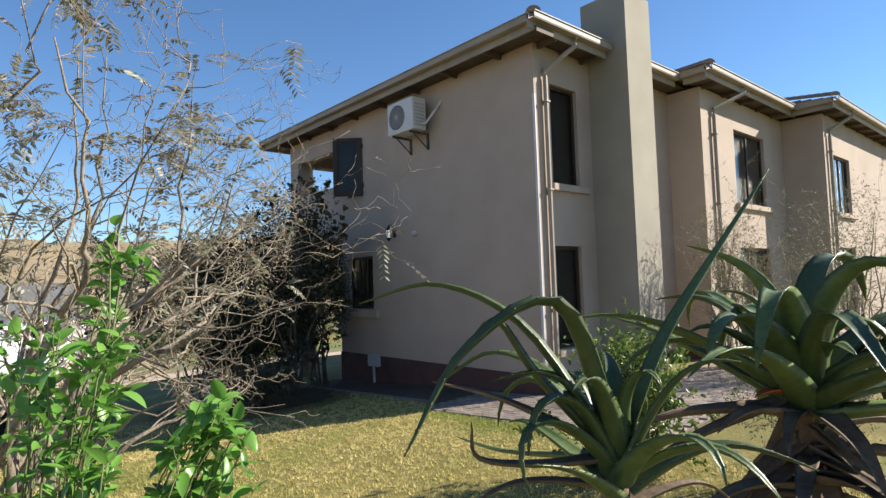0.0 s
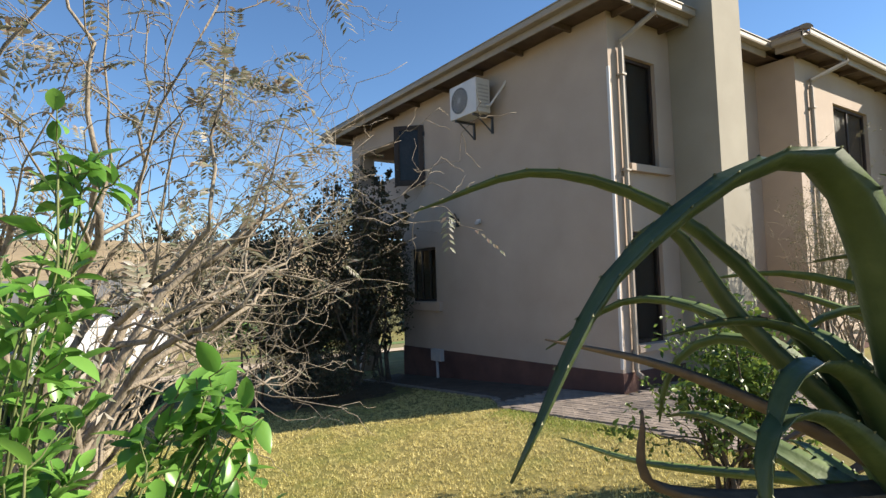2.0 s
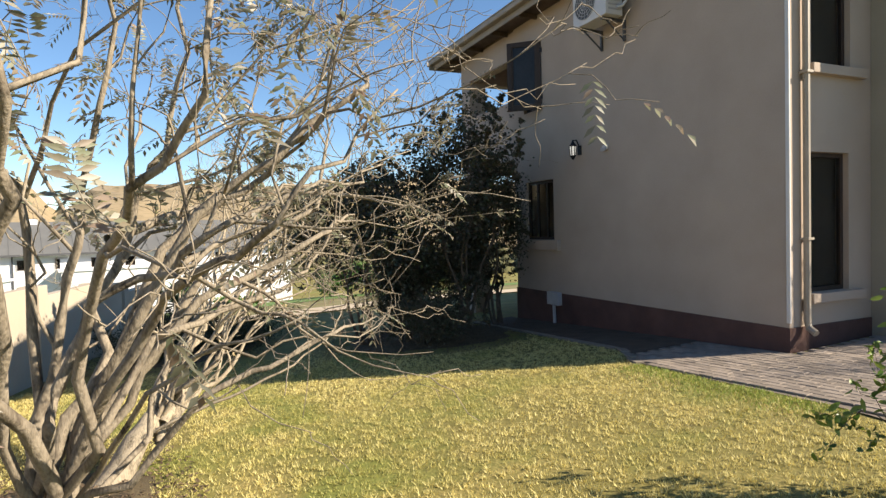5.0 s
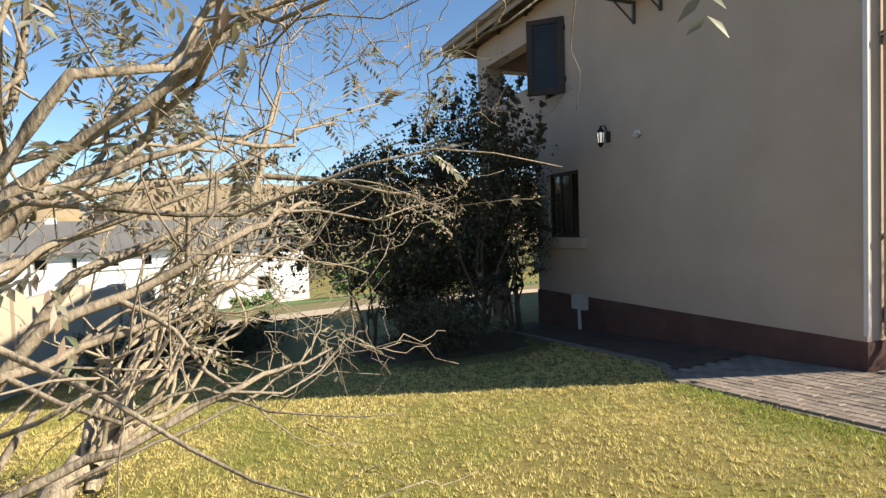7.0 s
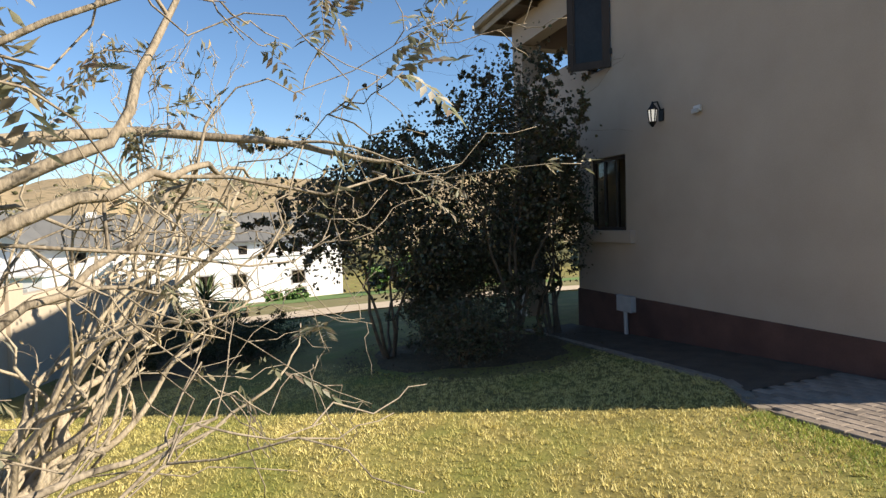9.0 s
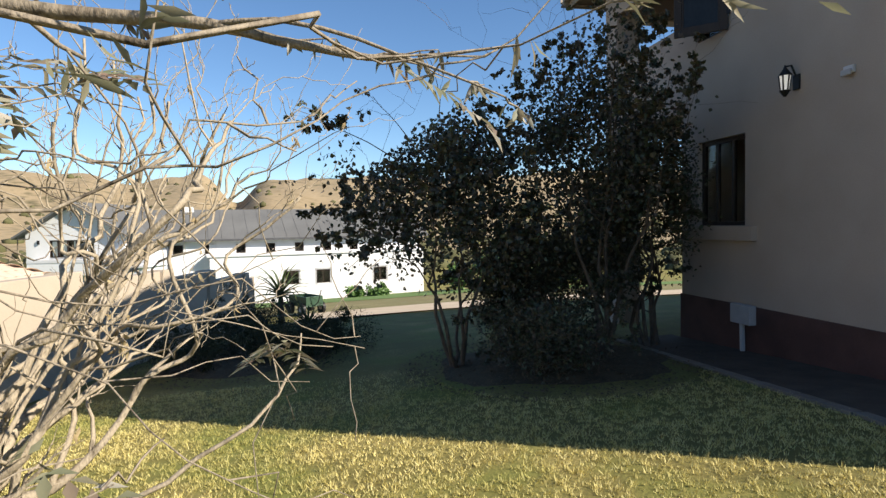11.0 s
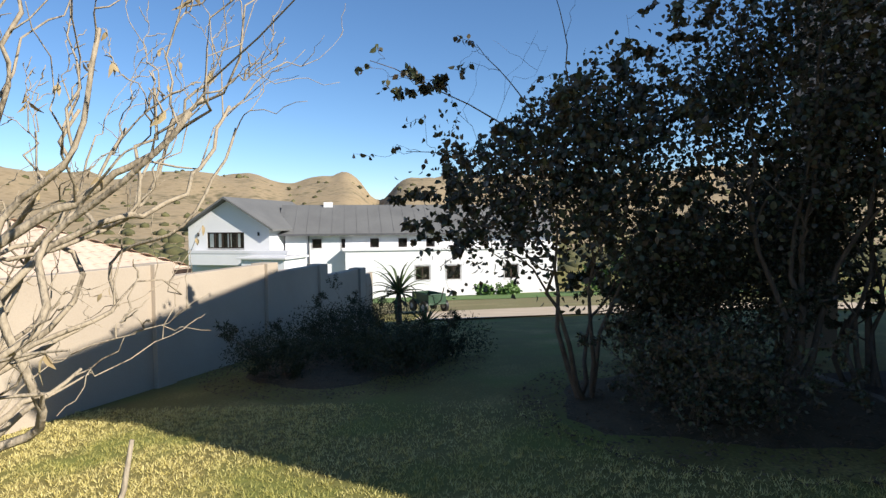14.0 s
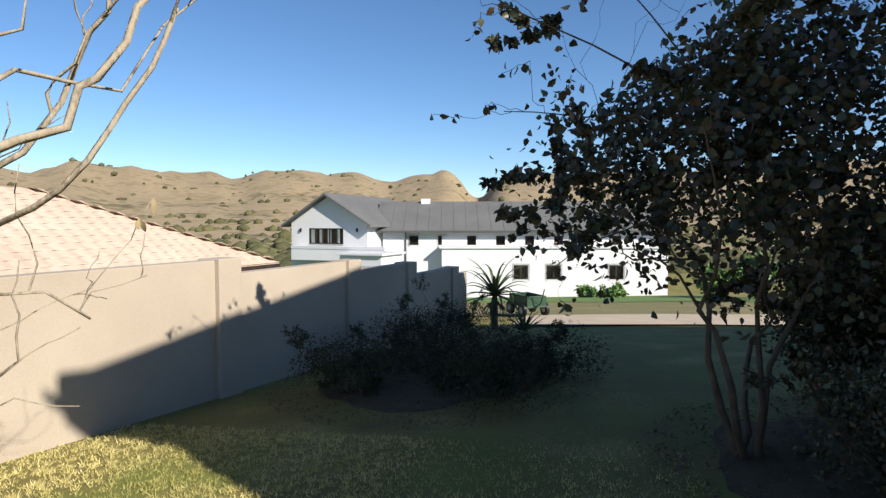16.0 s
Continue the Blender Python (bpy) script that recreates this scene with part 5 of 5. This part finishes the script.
def aloe(core, leaves, length, width, seed, label, extra=(), dry=20, low=24, high=84, bows=()):
    rng = random.Random(seed)
    t = thing("aloe", label, "aloe")
    core = Vector(core)
    g = ground_z(core.x, core.y)
    st = Raw()
    st.tube(gnarled(Vector((core.x + 0.02, core.y + 0.01, g - 0.05)), core, 8, 0.03, rng), [0.07, 0.062, 0.06, 0.062, 0.06, 0.058, 0.05, 0.035, 0.02], 10)
    st.object("stem", ALOE_DRY, t, "stem clad in dry leaf bases")
    for i in range(leaves):
        k = i / (leaves - 1)
        az = i * 2.39996 + rng.uniform(-0.2, 0.2)
        el = radians(low + (high - low) * k + rng.uniform(-12, 12))
        aloe_leaf(core + Vector((0, 0, -0.13 + 0.16 * k)), az, el, length * rng.uniform(0.55, 1.2) * (1 - 0.2 * k), width * rng.uniform(0.7, 1.1), radians(rng.uniform(20, 100) if k < 0.3 else rng.uniform(60, 190)), ALOE, t, True, rng.uniform(-0.45, 0.45), 0.17, rng.uniform(0.45, 0.85))
    for az, el, L, w, curl, mat, tw in extra:
        aloe_leaf(core + Vector((0, 0, -0.06)), az, el, L, w, curl, mat, t, mat is ALOE, tw, 0.11)
    for w, mat, bow in bows:
        aloe_leaf(core + Vector((0, 0, -0.03)), 0, 0, 0, w, 0, mat, t, mat is ALOE, bow=bow)
    for i in range(dry):
        az = i * 2.4 + rng.uniform(-0.3, 0.3)
        z = rng.uniform(-0.6, -0.08)
        aloe_leaf(core + Vector((0, 0, z)), az, radians(rng.uniform(-50, 20)), length * rng.uniform(0.35, 0.9), width * rng.uniform(0.45, 0.75), radians(rng.uniform(20, 110)), ALOE_DRY, t, False, rng.uniform(-0.4, 0.4))
    return t


LEFTWARD = radians(228.8)
aloe((-0.676, 1.045, 1.17), 15, 0.36, 0.058, 2, "large toothed aloe with arching grey-green leaves on a stem",
     [(LEFTWARD + 2.2, radians(38), 0.34, 0.05, radians(100), ALOE, 0.1), (LEFTWARD - 0.5, radians(70), 0.4, 0.055, radians(170), ALOE, 0.0), (LEFTWARD + 0.5, radians(75), 0.36, 0.055, radians(180), ALOE, 0.0)],
     bows=[(0.06, ALOE, ((-0.69, 0.9, 1.455), (-0.79, 0.745, 1.38), (-0.8, 0.6, 1.21))),
           (0.05, ALOE, ((-0.84, 0.97, 1.4), (-0.99, 0.85, 1.5), (-1.13, 0.73, 1.46))),
           (0.045, ALOE_DRY, ((-0.76, 0.98, 1.2), (-0.86, 0.89, 1.26), (-0.97, 0.81, 1.29))),
           (0.035, ALOE_DRY, ((-0.76, 0.9, 1.14), (-0.815, 0.79, 1.165), (-0.80, 0.76, 1.24))),
           (0.035, ALOE, ((-0.86, 1.08, 1.1), (-1.08, 1.12, 1.06), (-1.29, 1.16, 1.05))),
           (0.045, ALOE, ((-0.63, 1.16, 1.36), (-0.58, 1.3, 1.53), (-0.515, 1.5, 1.75))),
           (0.055, ALOE, ((-0.8, 0.96, 1.3), (-0.86, 0.9, 1.42), (-0.92, 0.86, 1.36))),
           (0.045, ALOE, ((-0.84, 1.06, 1.28), (-1.0, 1.03, 1.33), (-1.14, 0.98, 1.25)))])
aloe((-0.75, 2.4, 1.12), 28, 0.92, 0.15, 7, "large toothed aloe with broad upright green leaves and dry skirt",
     [(LEFTWARD - 0.2, radians(38), 0.8, 0.1, radians(110), ALOE, 0.0), (LEFTWARD + 0.3, radians(15), 0.22, 0.1, radians(40), ALOE_RED, 0.0), (LEFTWARD, radians(-18), 0.75, 0.09, radians(20), ALOE_DRY, 0.0)], 44)


def far_aloe():
    rng = random.Random(9)
    x, y = -21.4, 0.55
    g = ground_z(x, y)
    t = thing("tree_aloe", "small tree aloe with a spiky rosette beside the drive", "aloe")
    core = Vector((x, y, g + 0.85))
    st = Raw()
    st.tube(gnarled(Vector((x, y, g - 0.05)), core, 6, 0.03, rng), [0.1, 0.09, 0.085, 0.08, 0.08, 0.08, 0.06], 9)
    st.object("trunk", ALOE_DRY, t)
    for i in range(34):
        k = i / 33
        aloe_leaf(core + Vector((0, 0, 0.1 * k)), i * 2.39996, radians(-15 + 90 * k), 1.2 * rng.uniform(0.8, 1.1), 0.085, radians(rng.uniform(40, 95)), ALOE, t, False)
    for i in range(14):
        aloe_leaf(core + Vector((0, 0, -0.15)), i * 2.4, radians(-30), 0.5, 0.07, radians(60), ALOE_DRY, t, False)
    for px, py, s in ((-20.6, 1.35, 0.6), (-21.0, -0.1, 0.45)):
        gz = ground_z(px, py)
        a = thing("agave", "small grey-green spiky plant beside the drive", "agave")
        for i in range(22):
            aloe_leaf(Vector((px, py, gz + 0.04)), i * 2.4, radians(15 + 65 * i / 22), s, 0.07, radians(rng.uniform(5, 40)), ALOE, a, False)


far_aloe()


def garden_cart():
    """A small two-axle cart left at the edge of the drive."""
    x, y = -26.4, 0.95
    c = thing("garden_cart", "small dark green garden cart with black wheels beside the drive", "cart")
    m = Matrix.Translation((x, y, ground_z(x, y) + 0.06)) @ pose(0, 0, 0, 0, 0, 35)
    tub = bmesh.new()
    box(-0.6, -0.36, 0.3, 0.6, 0.36, 0.36, tub, 0.02, m)
    for a in ((-0.6, -0.36, 0.36, -0.56, 0.36, 0.68), (0.56, -0.36, 0.36, 0.6, 0.36, 0.68), (-0.56, -0.36, 0.36, 0.56, -0.32, 0.68), (-0.56, 0.32, 0.36, 0.56, 0.36, 0.68)):
        box(*a, tub, 0.01, m)
    part("tub", tub, CARTPAINT, c)
    part("handle", tube([m @ Vector(q) for q in ((0.6, 0, 0.34), (0.85, 0, 0.5), (1.05, 0, 0.95))], 0.018, 8), BLACKIRON, c)
    for px in (-0.4, 0.4):
        for py in (-0.42, 0.42):
            w = bmesh.new()
            bmesh.ops.create_cone(w, cap_ends=True, segments=20, radius1=0.22, radius2=0.22, depth=0.1, matrix=m @ pose(px, py, 0.22, 90))
            wheel = part("wheel", w, BLACKIRON, c, "black tyre")
            r = bmesh.new()
            bmesh.ops.create_cone(r, cap_ends=True, segments=16, radius1=0.1, radius2=0.1, depth=0.12, matrix=m @ pose(px, py, 0.22, 90))
            part("rim", r, GREYPLASTIC, wheel, "grey rim")


CARTPAINT = surface("dark_green_paint", [(0.02, 0.05, 0.03), (0.035, 0.07, 0.042)], 3, 40, 0.4, 0.02)
garden_cart()
LEAF_FAR = leaf_surface("green_hedge_leaf", [(0.05, 0.11, 0.025), (0.1, 0.2, 0.05), (0.15, 0.24, 0.07)], 0.5, 0.25)
for i, (x, y, r, h) in enumerate(((-43.5, 10.5, 1.3, 1.9), (-43.0, 12.6, 1.5, 2.3), (-42.6, 15.0, 1.4, 1.8), (-42.5, 17.5, 1.6, 2.4), (-45.5, 3.0, 0.7, 0.7), (-45.2, 4.8, 0.8, 0.6))):
    bush("garden_bush", "green rounded bush on the lawn beside the white house", (x, y, ground_z(x, y) + h * 0.5), (r, r, h * 0.6), 5, 1500, 0.26, 0.18, LEAF_FAR, BARKDARK, 71 + i, "bush", 0.3, 1, 7, (), "bushes beside the white house")


# ---------------------------------------------------------------- hillside bush
def hill_scrub():
    rng = random.Random(77)
    raw = Raw()
    deps = hill_mesh.data.vertices
    co = [v.co for v in deps]
    ico = bmesh.new()
    bmesh.ops.create_icosphere(ico, subdivisions=1, radius=1)
    iv, jf = [v.co.copy() for v in ico.verts], [tuple(v.index for v in f.verts) for f in ico.faces]
    ico.free()
    for _ in range(5200):
        p = co[int(len(co) * rng.random() ** 1.4 * 0.72)]
        r = math.hypot(p.x + 7, p.y - 2.5)
        if r > 520 or (r > 250 and rng.random() < 0.7):
            continue
        c = p + Vector((rng.uniform(-5, 5), rng.uniform(-5, 5), 0))
        s = rng.uniform(0.7, 2.4)
        b = len(raw.v)
        for v in iv:
            raw.v.append(c + Vector((v.x * s, v.y * s, v.z * s * 0.8)) * (1 + 0.45 * noise.noise(v * 2.3 + c * 0.31)))
        raw.f += [tuple(b + i for i in f) for f in jf]
    tagged(raw.object("hillside_scrub", LEAF_SCRUB), "olive and grey-green scrub bushes scattered on the hillside", "bush", kind="stuff")


LEAF_SCRUB = surface("scrub_green", [(0.05, 0.055, 0.022), (0.11, 0.1, 0.045)], 0.8, 4, 0.95, 0.3, island=0.35)
hill_scrub()


# ---------------------------------------------------------------- lawn and paving
def lawn_blades():
    rng = np.random.default_rng(4)
    tufts, per = 72000, 7
    N = tufts * per
    cx, cy = rng.uniform(-11.8, 2.6, tufts), rng.uniform(-4.2, 6.6, tufts)
    size = rng.uniform(0.5, 1.3, tufts)
    spread = rng.normal(0, 0.011, (2, N))
    x, y = np.repeat(cx, per) + spread[0], np.repeat(cy, per) + spread[1]
    size = np.repeat(size, per)
    keep = (((x + 5.3) / 1.9) ** 2 + ((y + 0.1) / 0.7) ** 2 > 1) & (((x + 11.4) / 1.9) ** 2 + ((y - 5.05) / 1.65) ** 2 > 1) & (y > -1.5 - 0.175 * (x + 13.3) + 0.1) & (y < 6.47 - 0.035 * (x + 10.5) - 0.5 * np.clip((x + 7.9) / 1.2, 0, 1) - 0.2 * np.clip((x + 4.6) / 1.2, 0, 1) + 0.03 * np.sin(x * 5))
    # Fewer pale blades where the house shades the lawn, to darken that shade.
    keep &= rng.random(N) < np.clip((x + 12.0) / 3.2 + np.clip(1.8 - y, 0, 1), 0, 1)
    x, y, size, spread = x[keep], y[keep], size[keep], spread[:, keep]
    z = np.minimum(-0.37 + 0.062 * (x + 6.09) + 0.037 * (y - 7.48), -0.05) + 0.16 * np.exp(-((x - 0.3) ** 2 + (y - 0.1) ** 2) / 2.0)
    n = len(x)
    a = rng.uniform(0, 2 * np.pi, n)
    L = rng.uniform(0.018, 0.042, n) * size
    lean = rng.uniform(0.2, 1.1, n)
    b = np.arctan2(spread[1], spread[0]) + rng.normal(0, 0.6, n)
    w = 0.0042
    p = np.stack([x, y, z - 0.004], 1)
    s = np.stack([np.cos(a) * w, np.sin(a) * w, np.zeros(n)], 1)
    tip = p + np.stack([np.cos(b) * L * lean, np.sin(b) * L * lean, L], 1)
    v = np.concatenate([p - s, p + s, tip], 0)
    i = np.arange(n)
    f = np.stack([i, i + n, i + 2 * n], 1)
    me = bpy.data.meshes.new("grass")
    me.from_pydata(v.tolist(), [], f.tolist())
    me.materials.append(GRASS)
    tagged(new("grass", me), "short dry yellow-green lawn grass", "grass", kind="stuff")


lawn_blades()


def edge_tufts():
    """Taller, greener grass where water runs off the paving."""
    rng = random.Random(14)
    raw = Raw()
    for _ in range(5200):
        x = rng.uniform(-6.9, -3.4)
        y = kerb_y(x) - 0.02 - abs(rng.gauss(0, 0.22)) - 0.1 * noise.noise(Vector((x * 2.2, 0, 3)))
        if noise.noise(Vector((x * 1.4, y * 1.4, 7))) < -0.12:
            continue
        d = (Vector((0, 0, 1)) + rand_dir(rng) * 0.8).normalized()
        raw.leaf(Vector((x, y, ground_z(x, y) - 0.004)), d, rand_dir(rng), rng.uniform(0.025, 0.06), 0.007, 0.3, 1)
    tagged(raw.object("grass_tufts", GRASS_GREEN), "fresh green grass tufts along the edge of the paving", "grass", kind="stuff")


def kerb_y(x):
    """The lawn's edge of the paving."""
    return 6.5 - 0.035 * (x + 10.5) - 0.5 * smooth(-7.9, -6.7, x) - 0.2 * smooth(-4.6, -3.4, x)


GRASS_GREEN = leaf_surface("green_grass_blade", [(0.14, 0.22, 0.03), (0.26, 0.34, 0.06), (0.36, 0.38, 0.1)], 0.6, 0.3)
edge_tufts()


def planting_bed(label, cx, cy, rx, ry, seed):
    """A low mound of dark soil and leaf litter under the plants, with a wavering edge."""
    bm = bmesh.new()
    n, rings = 40, 7
    mid = bm.verts.new((cx, cy, ground_z(cx, cy) + 0.05))
    prev = None
    for r in range(1, rings + 1):
        k = r / rings
        ring = []
        for i in range(n):
            a = 2 * math.pi * i / n
            w = 1 + 0.22 * noise.noise(Vector((math.cos(a) * 1.7, math.sin(a) * 1.7, seed))) + 0.12 * k * noise.noise(Vector((math.cos(a) * 7, math.sin(a) * 7, seed)))
            x, y = cx + rx * k * w * math.cos(a), cy + ry * k * w * math.sin(a)
            z = ground_z(x, y) + (0.05 * (1 - k ** 3) + 0.012 * noise.noise(Vector((x * 5, y * 5, seed))) if r < rings else -0.03)
            ring.append(bm.verts.new((x, y, z + 0.015)))
        for i in range(n):
            if prev is None:
                bm.faces.new((mid, ring[i], ring[(i + 1) % n]))
            else:
                bm.faces.new((prev[i], ring[i], ring[(i + 1) % n], prev[(i + 1) % n]))
        prev = ring
    for f in bm.faces:
        f.smooth = True
    ob = tagged(mesh_object("planting_bed", bm, LITTER), label, "bed", kind="structure")
    rng = random.Random(seed)
    raw = Raw()
    for _ in range(4200):
        a, k = rng.uniform(0, 2 * math.pi), rng.random() ** 0.6 * 1.4
        x, y = cx + rx * k * math.cos(a), cy + ry * k * math.sin(a)
        d = rand_dir(rng)
        d.z *= 0.2
        raw.leaf(Vector((x, y, ground_z(x, y) + 0.022 + 0.055 * max(0, 1 - k ** 3))), d.normalized(), (Vector((0, 0, 1)) + rand_dir(rng) * 0.5).normalized(), rng.uniform(0.03, 0.06), 0.022, 0.1, 1)
    tagged(raw.object("leaf_litter", LEAF_LITTER, ob, "dry fallen leaves"), kind="stuff")


LITTER = surface("litter_soil", [(0.05, 0.038, 0.022), (0.12, 0.09, 0.05)], 4, 60, 0.95, 0.9)
LEAF_LITTER = leaf_surface("fallen_leaf", [(0.06, 0.04, 0.025), (0.16, 0.11, 0.065)], 0.8, 0.1)
# The first bed's dark colour also deepens the tree shade on the lawn.
planting_bed("soil bed with fallen leaves, coloured dark to deepen the shade under the trees", -11.6, 5.1, 1.6, 1.5, 3)
planting_bed("dark soil bed along the boundary wall", -14.6, 0.75, 1.9, 1.5, 4)
planting_bed("bare soil and dry litter under the crooked trees", -5.3, -0.1, 2.0, 0.75, 5)


pavement = tagged(new("pavement"), "reddish-brown clay brick paving round the house", "paving", kind="structure")


def paving():
    rng = random.Random(8)
    bed = bmesh.new()
    xs = [-12.6 + 0.35 * i for i in range(28)]
    lo = [bed.verts.new((x, kerb_y(x), ground_z(x, kerb_y(x)) + 0.012)) for x in xs]
    mid = [bed.verts.new((x, 7.46, ground_z(x, 7.46) + 0.012)) for x in xs]
    for i in range(len(xs) - 1):
        bed.faces.new((lo[i], lo[i + 1], mid[i + 1], mid[i]))
    ex = [x for x in xs if x > RIGHT - 0.2]
    hi = [bed.verts.new((x, 12.0, ground_z(x, 9.9) + 0.012)) for x in ex]
    m2 = mid[len(xs) - len(ex):]
    for i in range(len(ex) - 1):
        bed.faces.new((m2[i], m2[i + 1], hi[i + 1], hi[i]))
    part("paving_bed", bed, MORTAR, pavement)
    # Dark brown, slightly uneven strip between the kerb and the plinth.
    soil = bmesh.new()
    sx = [-12.6 + 0.2 * i for i in range(27)]
    ys = [0.0, 0.2, 0.4, 0.6, 0.8, 1.0]
    rows = [[soil.verts.new((x, kerb_y(x) + (7.45 - kerb_y(x)) * k, ground_z(x, kerb_y(x) + (7.45 - kerb_y(x)) * k) + 0.024 + 0.012 * noise.noise(Vector((x * 4, k * 5, 0))))) for x in sx] for k in ys]
    for r0, r1 in zip(rows, rows[1:]):
        for i in range(len(sx) - 1):
            soil.faces.new((r0[i], r0[i + 1], r1[i + 1], r1[i]))
    part("dark_strip", soil, DARKSTRIP, pavement, "dark brown uneven strip along the plinth")
    bm = box(-0.0975, -0.0475, -0.03, 0.0975, 0.0475, 0.0, None, 0.0)
    bmesh.ops.bevel(bm, geom=[e for e in bm.edges if all(v.co.z > -0.001 for v in e.verts)], offset=0.006, segments=1, affect="EDGES")
    me = bpy.data.meshes.new("paver")
    bm.to_mesh(me)
    bm.free()
    me.materials.append(PAVER)
    rest = Raw()
    vs, fs = [v.co.copy() for v in me.vertices], [tuple(p.vertices) for p in me.polygons]
    near = 0
    tilt = Euler((math.atan(0.037), -math.atan(0.062), 0)).to_matrix()
    for j in range(66):
        y = 5.32 + j * 0.1
        for i in range(57):
            x = -12.5 + i * 0.2 + (0.1 if j % 2 else 0)
            if x < -7.35 or y < kerb_y(x) + 0.05 or (x < RIGHT + 0.12 and y > 7.41) or x > (-2.0 if y > 8.0 else -3.2):
                continue
            if x > RIGHT and y > 9.0 and x < -5.1:
                continue
            z = ground_z(x, y) + 0.03 + rng.uniform(-0.003, 0.003)
            if near < 300 and -7.6 < x < -3.6 and y < 8.2:
                o = new("paver", me)
                o.matrix_world = Matrix.Translation((x, y, z)) @ tilt.to_4x4() @ pose(0, 0, 0, 0, 0, rng.uniform(-1.2, 1.2))
                o.parent = pavement
                near += 1
            else:
                b = len(rest.v)
                rest.v += [tilt @ v + Vector((x, y, z)) for v in vs]
                rest.f += [tuple(b + q for q in f) for f in fs]
    tagged(rest.object("pavers", PAVER, pavement, "", False), kind="stuff")
    for i in range(18):
        x = -12.5 + i * 0.32
        y = kerb_y(x) - 0.03
        sl = math.degrees(math.atan2(kerb_y(x + 0.3) - kerb_y(x), 0.3))
        m = Matrix.Translation((x, y, ground_z(x, y))) @ pose(0, 0, 0, 0, -3.5, sl)
        part("kerb_stone", box(-0.155, -0.06, -0.08, 0.155, 0.06, 0.03, None, 0.008, m), KERB, pavement, "pale concrete edging")


KERB = surface("concrete_edging", [(0.15, 0.125, 0.1), (0.25, 0.215, 0.175)], 5, 60, 0.9, 0.3)
paving()
